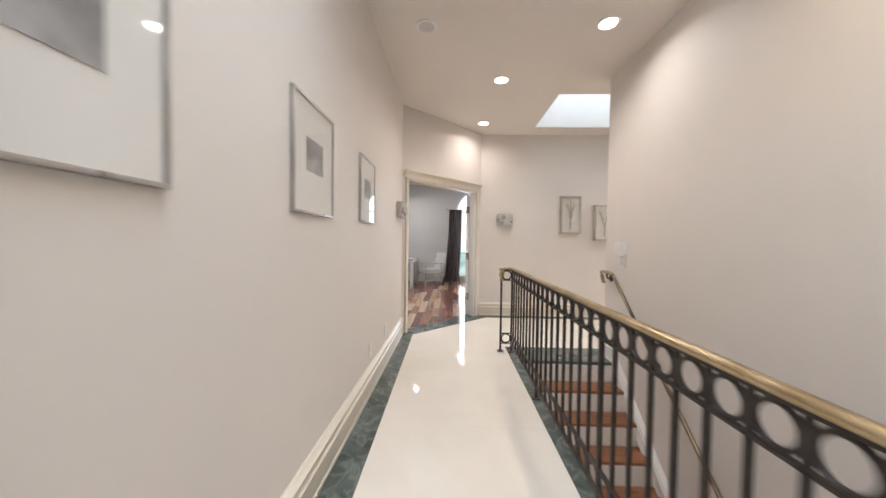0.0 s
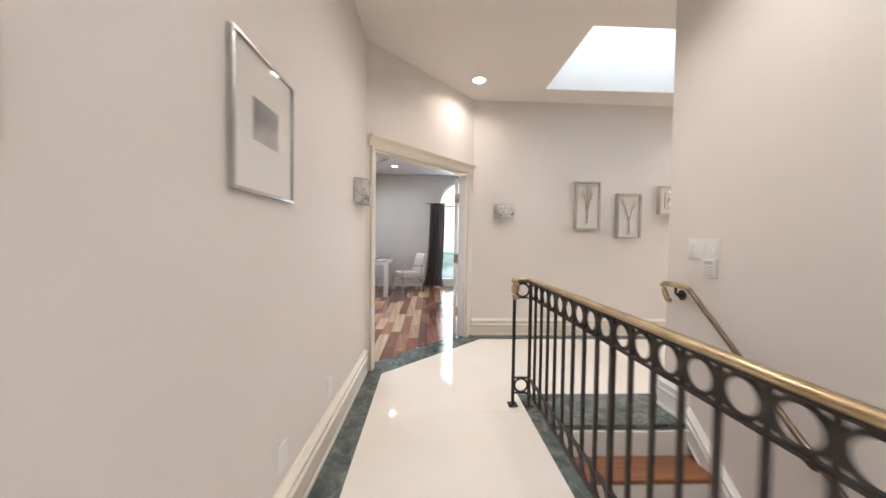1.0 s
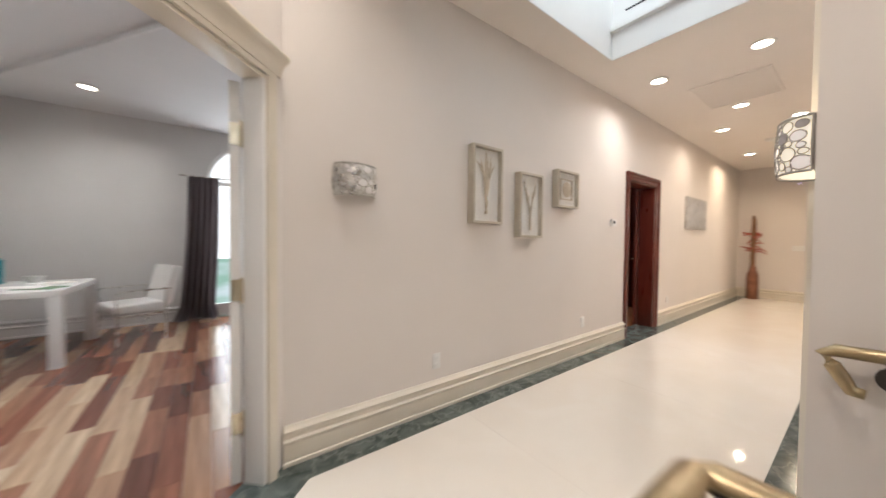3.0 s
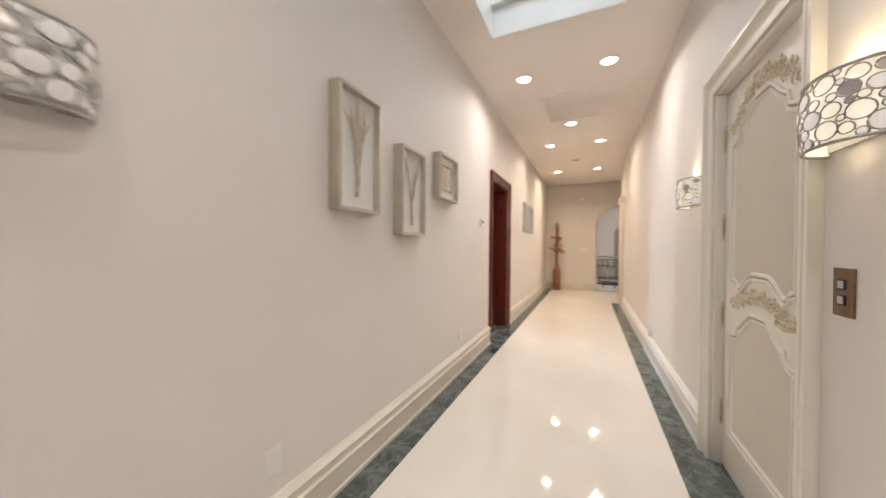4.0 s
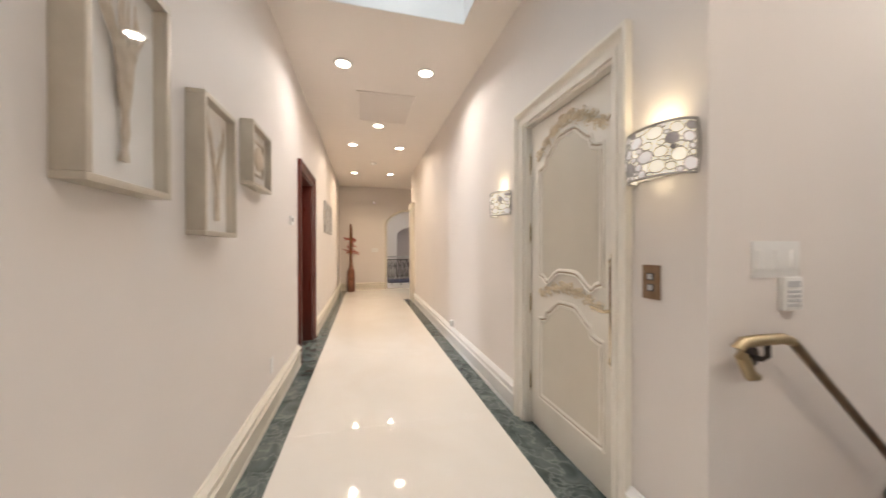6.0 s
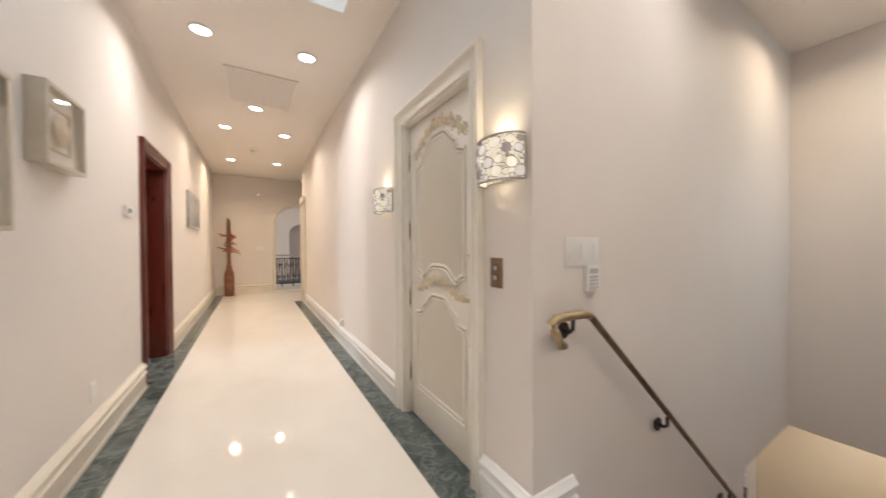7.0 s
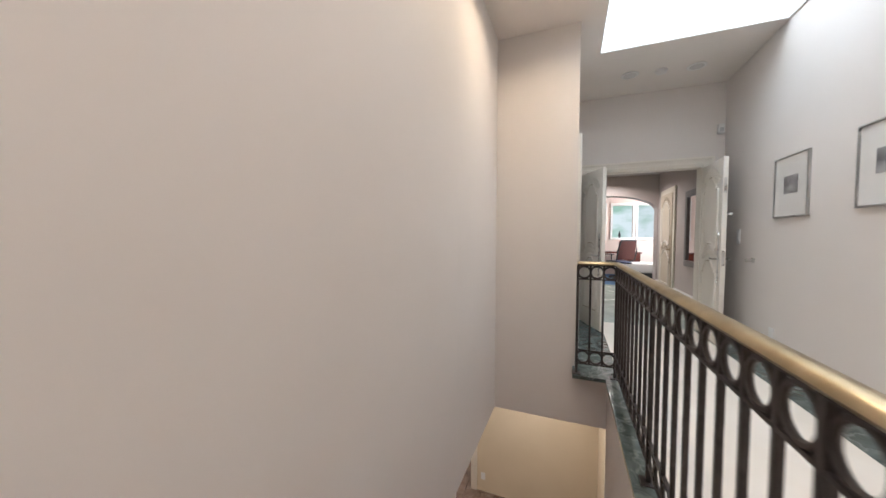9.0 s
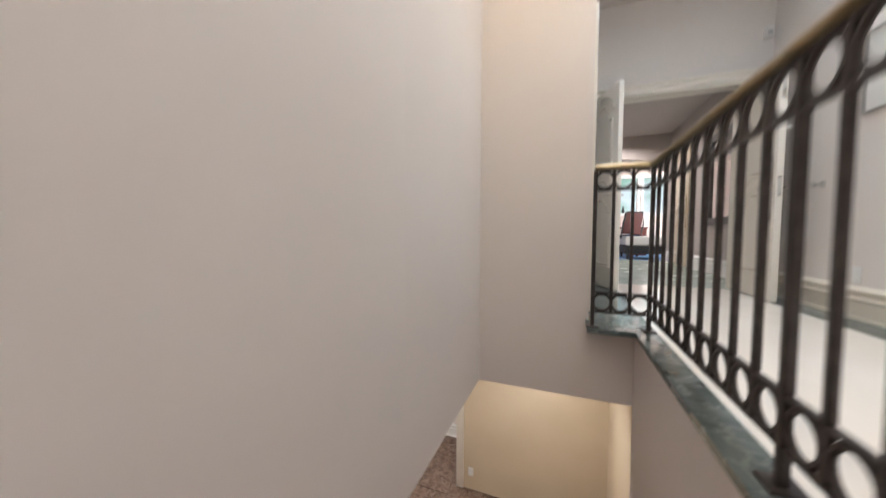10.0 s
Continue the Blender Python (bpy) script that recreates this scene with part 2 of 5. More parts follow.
def boxes(*rows, bevel=0.0, segs=2):
    bm = bmesh.new()
    for r in rows:
        box(bm, *r)
    if bevel:
        bmesh.ops.bevel(bm, geom=bm.edges[:], offset=bevel, segments=segs, affect="EDGES", profile=0.6)
    return bm


def prism(bm, pts, z0, z1):
    """An upright prism over a plan outline, counter-clockwise."""
    lo, hi = [bm.verts.new((x, y, z0)) for x, y in pts], [bm.verts.new((x, y, z1)) for x, y in pts]
    k = len(pts)
    bm.faces.new(lo[::-1]), bm.faces.new(hi)
    for i in range(k):
        bm.faces.new((lo[i], lo[(i + 1) % k], hi[(i + 1) % k], hi[i]))


def tube(bm, pts, r, n=8, closed=False, flat=1.0):
    """A round bar along a line of points; flat squeezes it."""
    pts = [Vector(p) for p in pts]
    rings, k = [], len(pts)
    up = Vector((0.13, 0.21, 0.97))
    for i, p in enumerate(pts):
        a = pts[(i - 1) % k] if closed or i else p
        b = pts[(i + 1) % k] if closed or i < k - 1 else p
        d = (b - a).normalized()
        side = d.cross(up)
        side = side.normalized() if side.length > 1e-4 else Vector((1, 0, 0))
        lift = side.cross(d)
        rr = r[i] if isinstance(r, (list, tuple)) else r
        rings.append([bm.verts.new(p + side * rr * math.cos(t) + lift * rr * flat * math.sin(t)) for t in (2 * math.pi * j / n for j in range(n))])
    for i in range(k if closed else k - 1):
        a, b = rings[i], rings[(i + 1) % k]
        for j in range(n):
            bm.faces.new((a[j], a[(j + 1) % n], b[(j + 1) % n], b[j]))
    if not closed:
        bm.faces.new(rings[0][::-1]), bm.faces.new(rings[-1])


def ring(bm, c, R, r, axis="y", n=16, k=6, squash=1.0):
    """A hoop round an axis."""
    vs = []
    for i in range(n):
        t = 2 * math.pi * i / n
        row = []
        for j in range(k):
            s = 2 * math.pi * j / k
            a, b, h = (R + r * math.cos(s)) * math.cos(t), (R + r * math.cos(s)) * math.sin(t), r * squash * math.sin(s)
            off = {"x": (h, a, b), "y": (a, h, b), "z": (a, b, h)}[axis]
            row.append(bm.verts.new(Vector(c) + Vector(off)))
        vs.append(row)
    for i in range(n):
        for j in range(k):
            bm.faces.new((vs[i][j], vs[(i + 1) % n][j], vs[(i + 1) % n][(j + 1) % k], vs[i][(j + 1) % k]))


def lathe(bm, prof, c=(0, 0, 0), n=24, axis="z"):
    """A turned solid from (radius, height) pairs."""
    rows = []
    for r, h in prof:
        row = []
        for i in range(n):
            t = 2 * math.pi * i / n
            a, b = max(r, 1e-4) * math.cos(t), max(r, 1e-4) * math.sin(t)
            off = {"x": (h, a, b), "y": (b, h, a), "z": (a, b, h)}[axis]
            row.append(bm.verts.new(Vector(c) + Vector(off)))
        rows.append(row)
    for a, b in zip(rows, rows[1:]):
        for i in range(n):
            bm.faces.new((a[i], a[(i + 1) % n], b[(i + 1) % n], b[i]))
    bm.faces.new(rows[0][::-1]), bm.faces.new(rows[-1])


def smooth_by_angle(me, deg=35):
    for p in me.polygons:
        p.use_smooth = True
    me.set_sharp_from_angle(angle=radians(deg))


def mesh(name, bm, material):
    bmesh.ops.recalc_face_normals(bm, faces=bm.faces[:])
    me = bpy.data.meshes.new(name)
    bm.to_mesh(me)
    bm.free()
    me.materials.append(material)
    smooth_by_angle(me)
    return me


def part(name, bm, material, parent, label=""):
    ob = new(name, mesh(name, bm, material))
    ob.parent = parent
    if label:
        ob["label"] = label
    return ob


def solid(name, bm, material, label="", category="", kind="structure", group=""):
    return tagged(new(name, mesh(name, bm, material)), label, category, group, kind)


def thing(name, label, category, m=None, group="", kind=""):
    ob = new(name)
    ob.empty_display_size = 0.1
    if m is not None:
        ob.matrix_basis = m
    return tagged(ob, label, category, group, kind)


def wall(name, p, q, thick, z0, z1, material, label, holes=(), backing=None):
    """A wall whose face runs from p to q (seen with p at the left); thick goes behind the face. holes: (s0, s1, bottom, top[, arch rise]) along it."""
    p, q = Vector((*p, 0)), Vector((*q, 0))
    L = (q - p).length
    bm = bmesh.new()
    xs = sorted({0.0, L, *[h[i] for h in holes for i in (0, 1)]})
    for a, b in zip(xs, xs[1:]):
        if b - a < 1e-5:
            continue
        cut = [h for h in holes if h[0] <= a + 1e-6 and h[1] >= b - 1e-6]
        if not cut:
            box(bm, a, b, 0, thick, z0, z1)
            continue
        h = cut[0]
        if h[2] > z0 + 1e-5:
            box(bm, a, b, 0, thick, z0, h[2])
        if len(h) > 4:
            mid, rad, n = (h[0] + h[1]) / 2, (h[1] - h[0]) / 2, 18
            pts = [(mid - rad * math.cos(math.pi * i / n), h[3] + h[4] * math.sin(math.pi * i / n)) for i in range(n + 1)]
            for (u0, w0), (u1, w1) in zip(pts, pts[1:]):
                v = [bm.verts.new(c) for c in ((u0, 0, w0), (u1, 0, w1), (u1, 0, z1), (u0, 0, z1), (u0, thick, w0), (u1, thick, w1), (u1, thick, z1), (u0, thick, z1))]
                for f in ((0, 1, 2, 3), (7, 6, 5, 4), (0, 4, 5, 1), (2, 6, 7, 3)):
                    bm.faces.new([v[i] for i in f])
        elif h[3] < z1 - 1e-5:
            box(bm, a, b, 0, thick, h[3], z1)
    ob = solid(name, bm, material, label, "wall")
    ob.matrix_basis = Matrix.Translation(p) @ Matrix.Rotation(math.atan2((q - p).y, (q - p).x), 4, "Z")
    return ob


BASE = [(0, 0), (0.034, 0), (0.034, 0.02), (0.028, 0.026), (0.028, 0.12), (0.034, 0.126), (0.036, 0.14), (0.024, 0.15), (0.022, 0.172), (0.034, 0.18), (0.036, 0.196), (0.02, 0.208), (0.012, 0.22), (0, 0.22)]


def skirting(p, q, z=0.0, zq=None, material=None, height=1.0, name="baseboard"):
    """A moulded baseboard along a wall face from p to q (the room to the right of that way)."""
    p, q = Vector((*p, z)), Vector((*q, z if zq is None else zq))
    d = (q - p)
    nrm = Vector((d.y, -d.x, 0)).normalized()
    bm = bmesh.new()
    rows = [[bm.verts.new(e + nrm * o + Vector((0, 0, h * height))) for o, h in BASE] for e in (p, q)]
    k = len(BASE)
    for i in range(k):
        bm.faces.new((rows[0][i], rows[0][(i + 1) % k], rows[1][(i + 1) % k], rows[1][i]))
    bm.faces.new(rows[0][::-1]), bm.faces.new(rows[1])
    return solid(name, bm, material or TRIM, "cream painted moulded baseboard along the wall", "baseboard")


# ---- the large structure ----
CZ = 3.05                                  # ceiling height
A, B = Vector((-1.24, 0.60)), Vector((-0.095, 1.775))   # ends of the slanted wall with the study door
W0, W1 = (-1.24, -5.28), (-1.24, 0.60)     # west wall of the stair hall

# floors: cream slabs with a green border, all flush
sub = bmesh.new()
for r in ((-1.6, 0.14, -5.4, 0.0, -0.3, -0.03), (-1.6, 10.2, 0.0, 1.9, -0.3, -0.03), (0.14, 1.3, -0.24, 0.0, -0.3, -0.03), (0.14, 0.424, -5.4, -3.506, -0.3, -0.03)):
    box(sub, *r)
solid("floor_base", sub, WALL, "plastered floor slab under the halls", "floor")
floor = thing("floor", "polished cream marble floor with a dark green marble border", "floor", kind="structure")


def slab(pts, material, name):
    bm = bmesh.new()
    prism(bm, pts, -0.03, 0.0)
    bmesh.ops.bevel(bm, geom=[e for e in bm.edges if all(v.co.z > -0.001 for v in e.verts)], offset=0.0012, segments=1, affect="EDGES")
    return part(name, bm, material, floor)


def lerp(a, b, t):
    return (a[0] + (b[0] - a[0]) * t, a[1] + (b[1] - a[1]) * t)


def strip(inner0, inner1, outer0, outer1, n, name="border_slab"):
    """A border of n marble pieces between an inner and an outer line."""
    for i in range(n):
        a, b = i / n, (i + 1) / n
        slab([lerp(inner0, inner1, a), lerp(inner0, inner1, b), lerp(outer0, outer1, b), lerp(outer0, outer1, a)], GREEN, name)


RX, LX = 0.08, 0.195                      # inner line of the border by the railing, and the slab's lip over the stairwell
iw0, iw1 = (-0.99, -5.28), (-1.075, 0.56)
ne = (0.0, 1.592)
# cream field, cut in large slabs
ys = [-5.28, -4.3, -2.9, -1.5, -0.1]
for a, b in zip(ys, ys[1:]):
    xa, xb = lerp(iw0, iw1, (a + 5.28) / 5.84)[0], lerp(iw0, iw1, (b + 5.28) / 5.84)[0]
    slab([(xa, a), (RX, a), (RX, b), (xb, b)], CREAM, "cream_slab")
slab([(lerp(iw0, iw1, 5.18 / 5.84)[0], -0.1), (RX, -0.1), (RX, 0.165), (1.1, 0.165), (1.1, 1.592), ne, iw1], CREAM, "cream_slab")
for a, b in zip((1.1, 2.6, 4.1, 5.6, 7.1, 8.6), (2.6, 4.1, 5.6, 7.1, 8.6, 10.0)):
    slab([(a, 0.165), (b, 0.165), (b, 1.592), (a, 1.592)], CREAM, "cream_slab")
slab([(8.0, -3.0), (10.0, -3.0), (10.0, 0.165), (8.0, 0.165)], CREAM, "cream_slab")
# border
strip(iw1, iw0, W1, W0, 8)
strip(ne, iw1, B, A, 3)
strip((10.0, 1.592), ne, (10.0, 1.78), B, 14)
strip((1.1, 0.165), (8.0, 0.165), (1.1, -0.025), (8.0, -0.025), 10)
strip((RX, -3.37), (RX, -0.27), (LX, -3.295), (LX, -0.27), 6)
strip((RX, 0.165), (1.1, 0.165), (RX, -0.27), (1.1, -0.27), 2, "landing_slab")
slab([(1.1, -0.025), (1.1, -0.27), (1.153, -0.27), (1.153, -0.025)], GREEN, "landing_slab")
slab([(RX, -3.37), (LX, -3.295), (0.445, -3.295), (0.445, -3.503), (RX, -3.503)], GREEN, "border_slab")
strip((RX, -5.28), (RX, -3.507), (0.424, -5.28), (0.424, -3.507), 3)
slab([(1.565, -0.14), (2.41, -0.14), (2.41, -0.025), (1.565, -0.025)], GREEN, "threshold_slab")
slab([(4.07, 1.78), (4.93, 1.78), (4.93, 2.0), (4.07, 2.0)], GREEN, "threshold_slab")

# walls
wall("wall_west", W0, W1, 0.15, -0.3, CZ, WALL, "warm white painted wall of the stair hall")
d_len = (B - A).length
wall("wall_slanted", A, B, 0.115, -0.03, CZ, WALL, "warm white slanted wall with the study doorway", holes=[(0.095, 1.515, -0.03, 2.08)])
wall("wall_north", (-0.095, 1.78), (10.0, 1.78), 0.2, -0.3, CZ, WALL, "long warm white painted wall of the corridor", holes=[(4.165, 5.025, -0.03, 2.1)])
wall("wall_south_corridor", (8.0, -0.025), (1.155, -0.025), 0.16, -0.3, CZ, WALL, "warm white corridor wall with an ivory door", holes=[(5.59, 6.435, -0.03, 2.125)])
wall("wall_stair_upper", (1.155, -0.185), (1.155, -2.35), 0.15, -2.95, CZ, WALL, "warm white wall beside the stairs")
wall("wall_stair_lower", (1.155, -2.35), (1.155, -3.505), 0.15, -0.53, CZ, WALL, "warm white wall over the lower stairs")
wall("wall_stair_end", (1.305, -3.505), (0.425, -3.505), 0.14, -0.53, CZ, WALL, "warm white end wall over the stairwell")
wall("wall_passage_east", (0.425, -3.645), (0.425, -5.28), 0.14, -0.03, CZ, WALL, "warm white passage wall by the double doors")
wall("wall_double_doors", (0.565, -5.28), (-1.39, -5.28), 0.16, -0.03, CZ, WALL, "warm white wall with an open double doorway", holes=[(0.245, 1.60, -0.03, 2.06)])
bm = boxes((0.14, 0.16, -3.505, -0.27, -2.95, -0.032))
box(bm, 0.0, 0.14, -3.505, -0.27, -2.95, -0.3)
box(bm, 0.16, 0.425, -3.645, -3.505, -0.53, -0.032)
solid("wall_stairwell_west", bm, WALL, "warm white stairwell wall under the marble edge", "wall")
wall("wall_corridor_end", (10.0, 1.9), (10.0, -3.0), 0.15, -0.03, CZ, WALL, "warm white end wall with an arched opening", holes=[(1.48, 2.94, -0.03, 1.87, 0.48)])
wall("wall_side_passage", (8.0, -3.0), (8.0, -0.14), 0.12, -0.03, CZ, WALL, "plain warm white side passage wall")
wall("wall_side_passage_end", (10.15, -3.0), (7.88, -3.0), 0.12, -0.03, CZ, WALL, "plain warm white side passage wall")

# ceiling with the two roof shafts
def plate(bm, x0, x1, y0, y1, holes, z0, z1):
    xs = sorted({x0, x1, *[h[i] for h in holes for i in (0, 1)]})
    yy = sorted({y0, y1, *[h[i] for h in holes for i in (2, 3)]})
    for a, b in zip(xs, xs[1:]):
        for c, d in zip(yy, yy[1:]):
            if not any(h[0] <= a + 1e-6 and h[1] >= b - 1e-6 and h[2] <= c + 1e-6 and h[3] >= d - 1e-6 for h in holes):
                box(bm, a, b, c, d, z0, z1)


S1, S2 = (0.70, 2.79, 0.307, 1.425), (-1.235, 0.23, -4.11, -2.45)
bm = bmesh.new()
plate(bm, -1.6, 1.31, -5.44, 1.98, [(0.70, 1.31, 0.307, 1.425), S2], CZ, CZ + 0.1)
plate(bm, 1.31, 10.2, -0.14, 1.98, [(1.31, 2.79, 0.307, 1.425)], CZ, CZ + 0.1)
plate(bm, 7.8, 10.2, -3.12, -0.14, [], CZ, CZ + 0.1)
solid("ceiling", bm, CEIL, "smooth warm white plaster ceiling with skylight openings", "ceiling")
SKYTOP = 4.62
for x0, x1, y0, y1 in (S1, S2):
    bm = boxes((x0 - 0.08, x0, y0 - 0.08, y1 + 0.08, CZ + 0.1, SKYTOP), (x1, x1 + 0.08, y0 - 0.08, y1 + 0.08, CZ + 0.1, SKYTOP),
               (x0, x1, y0 - 0.08, y0, CZ + 0.1, SKYTOP), (x0, x1, y1, y1 + 0.08, CZ + 0.1, SKYTOP),
               (x0 + 0.001, x0 + 0.007, y0 + 0.007, y1 - 0.007, CZ + 0.002, CZ + 0.12), (x1 - 0.007, x1 - 0.001, y0 + 0.007, y1 - 0.007, CZ + 0.002, CZ + 0.12),
               (x0 + 0.001, x1 - 0.001, y0 + 0.001, y0 + 0.007, CZ + 0.002, CZ + 0.12), (x0 + 0.001, x1 - 0.001, y1 - 0.007, y1 - 0.001, CZ + 0.002, CZ + 0.12))
    s = solid("skylight_shaft", bm, WHITE, "deep white painted skylight shaft", "skylight")
    if x0 > 0:
        # a ledge with a dark slot over it, on the short far side
        part("ledge", boxes((x1 - 0.05, x1, y0, y1, CZ + 0.26, CZ + 0.31), (x1 - 0.03, x1, y0, y1, CZ + 0.31, CZ + 0.35), bevel=0.006), WHITE, s)
        part("slot", boxes((x1 - 0.006, x1, y0 + 0.12, y1 - 0.12, CZ + 0.42, CZ + 0.434)), DARK, s)
    part("glazing", boxes((x0 - 0.08, x1 + 0.08, y0 - 0.08, y1 + 0.08, SKYTOP, SKYTOP + 0.08)), WHITE, s)

# stairs down from the landing
RUN, RISE, NOSE = 0.222, 0.195, -0.27
stairs = thing("staircase", "narrow straight stairs with stained wooden treads and white risers", "stairs", kind="structure")
for i in range(1, 15):
    y, z = NOSE - RUN * (i - 1), -RISE * i
    part("riser", boxes((0.16, 1.155, y - 0.03, y - 0.015, z - 0.0, z + RISE - 0.03)), WHITE, stairs)
    part("tread", boxes((0.162, 1.153, y - RUN - 0.025, y - 0.015, z - 0.03, z), bevel=0.008), TREAD, stairs)
body = bmesh.new()
for i in range(1, 15):
    box(body, 0.161, 1.154, NOSE - RUN * i - 0.02, NOSE - RUN * (i - 1) - 0.02, -2.95, -RISE * i - 0.03)
part("carriage", body, WALL, stairs)
sk0, sk1 = (1.155, -0.27), (1.155, -2.35)
skirting(sk0, sk1, -0.10, -0.10 - 2.08 * RISE / RUN, WHITE, 1.0, "stair_skirting")

# lower level seen under the end wall
wall("wall_lower", (1.91, -5.3), (0.0, -5.3), 0.1, -3.0, -0.53, OCHRE, "straw coloured wall of the lower hall")
wall("wall_lower_far", (5.0, -6.3), (1.91, -6.3), 0.1, -3.0, -0.53, WALL, "pale wall of the lower hall")
wall("wall_lower_side", (0.06, -5.3), (0.06, -3.505), 0.1, -3.0, -0.53, OCHRE, "straw coloured lower wall")
wall("wall_lower_east", (5.0, -0.5), (5.0, -6.3), 0.1, -3.0, -0.53, WALL, "pale wall of the lower hall")
wall("wall_lower_north", (1.31, -1.5), (5.0, -1.5), 0.1, -3.0, -0.53, WALL, "pale wall of the lower hall")
solid("ceiling_lower", boxes((0.0, 5.0, -6.4, -3.507, -0.53, -0.47), (1.29, 5.0, -3.507, -1.4, -0.53, -0.47)), CEIL, "plain ceiling of the lower hall", "ceiling")
lower = thing("floor_lower", "brown marble tiled floor of the lower hall", "floor", kind="structure")
for i in range(8):
    for j in range(8):
        x, y = 0.2 + 0.6 * i, -6.3 + 0.6 * j
        if x + 0.6 > 1.2 or y < -3.3:
            part("tile", boxes((x, x + 0.596, y, y + 0.596, -3.0, -2.95), bevel=0.002, segs=1), BROWNM, lower)
skirting((5.0, -6.3), (1.91, -6.3), -2.95, None, WHITE)
solid("trim_lower", boxes((1.82, 1.92, -5.32, -5.275, -2.95, -0.53), bevel=0.006), TRIM, "straw painted casing at the lower wall corner", "trim")

# baseboards
skirting(W0, W1), skirting((-0.095, 1.78), (3.97, 1.78)), skirting((5.03, 1.78), (10.0, 1.78))
skirting((8.0, -0.025), (2.51, -0.025), material=WHITE), skirting((1.465, -0.025), (1.129, -0.025), material=WHITE)
skirting((1.155, 0.001), (1.155, -0.27), material=WHITE)
skirting((10.0, 1.78), (10.0, 0.50)), skirting((10.0, -1.12), (10.0, -3.0))
skirting((0.425, -3.85), (0.425, -5.28)), skirting((-1.14, -5.28), (-1.24, -5.28))


# ---- fittings of the halls ----
def on_wall(p, q, s=0.0, z=0.0):
    """The pose on a wall face: x along it, -y into the room."""
    d = Vector(q) - Vector(p)
    o = Vector(p) + d.normalized() * s
    return Matrix.Translation((o.x, o.y, z)) @ Matrix.Rotation(math.atan2(d.y, d.x), 4, "Z")


NW = lambda x, z=0.0: on_wall((0, 1.78), (10, 1.78), x, z)
SW = lambda x, z=0.0: on_wall((8.0, -0.025), (1.155, -0.025), 8.0 - x, z)
WW = lambda y, z=0.0: on_wall(W0, W1, y + 5.28, z)
EW = lambda y, z=0.0: on_wall((1.155, 0), (1.155, -3), -y, z)

CASE = [(0, 0), (0, 0.014), (0.012, 0.019), (0.028, 0.02), (0.033, 0.013), (0.058, 0.017), (0.072, 0.03), (0.082, 0.038), (0.1, 0.038), (0.1, 0)]


PLAIN = [(0, 0), (0, 0.016), (0.02, 0.021), (0.06, 0.026), (0.085, 0.031), (0.1, 0.03), (0.1, 0)]


def casing(name, m, s0, s1, h, material, label, depth, crown=0.0, low=0.0, wide=1.0, jamb=None, prof=CASE):
    """A moulded architrave with its lining round an opening."""
    t = thing(name, label, "door frame", m, kind="structure")
    bm = bmesh.new()
    rows = []
    for u, d in prof:
        u *= wide
        rows.append([bm.verts.new(c) for c in ((s0 - u, -d, low), (s0 - u, -d, h + u), (s1 + u, -d, h + u), (s1 + u, -d, low))])
    k = len(prof)
    for i in range(k):
        a, b = rows[i], rows[(i + 1) % k]
        for j in range(3):
            bm.faces.new((a[j], a[j + 1], b[j + 1], b[j]))
    bm.faces.new([r[0] for r in rows]), bm.faces.new([r[3] for r in rows][::-1])
    part("architrave", bm, material, t)
    for a, b, n in ((s0, s0 + 0.02, "jamb"), (s1 - 0.02, s1, "jamb")):
        part(n, boxes((a, b, 0.001, depth, low, h - 0.02), bevel=0.002), jamb or material, t)
    part("head", boxes((s0, s1, 0.001, depth, h - 0.02, h), bevel=0.002), material, t)
    if crown:
        crown_prof = [(0, 0), (0.03, 0), (0.032, 0.018), (0.038, 0.034), (0.05, 0.05), (crown * 0.8, 0.064), (crown * 0.96, 0.076), (crown, 0.086), (crown * 0.97, 0.096), (crown * 0.85, 0.1), (0, 0.1)]
        bm = bmesh.new()
        e = [[bm.verts.new((x, -d, h + 0.02 + z)) for d, z in crown_prof] for x in (s0 - 0.075, s1 + 0.075)]
        for i in range(len(crown_prof)):
            j = (i + 1) % len(crown_prof)
            bm.faces.new((e[0][i], e[0][j], e[1][j], e[1][i]))
        bm.faces.new(e[0][::-1]), bm.faces.new(e[1])
        part("cornice", bm, material, t)
    return t


casing("door_frame_1", on_wall(A, B), 0.095, 1.515, 2.08, TRIM, "cream painted moulded frame of the study doorway", 0.115, 0.085, wide=0.42, jamb=WHITE, prof=PLAIN)
casing("door_frame_2", NW(0), 4.07, 4.93, 2.10, MAHOG, "dark red mahogany frame of the library doorway", 0.2)
casing("door_frame_3", on_wall((8.0, -0.025), (1.155, -0.025)), 5.59, 6.435, 2.125, DOORP, "ivory painted moulded frame round the ornate door", 0.16)
casing("door_frame_4", on_wall((0.565, -5.28), (-1.39, -5.28)), 0.245, 1.60, 2.06, DOORP, "ivory painted frame of the double doorway", 0.16)
solid("trim_passage", boxes((0.39, 0.424, -3.85, -3.75, 0, 2.16), bevel=0.006), DOORP, "ivory painted door casing edge in the passage", "trim")
solid("trim_corridor", boxes((7.50, 7.62, -0.024, 0.03, 0, 2.16), (7.86, 7.96, -0.024, 0.03, 0, 2.16), (7.46, 7.99, -0.024, 0.045, 2.16, 2.28), bevel=0.006), TRIM, "cream painted door casing near the corridor corner", "trim")
bm = bmesh.new()
pts = [(9.985, -0.31 + 0.77 * math.cos(math.pi * i / 20), 1.87 + 0.52 * math.sin(math.pi * i / 20)) for i in range(21)]
tube(bm, [(9.985, 0.46, 0)] + pts + [(9.985, -1.08, 0)], 0.035, 8)
solid("trim_arch", bm, TRIM, "cream painted moulding round the arched opening", "trim")


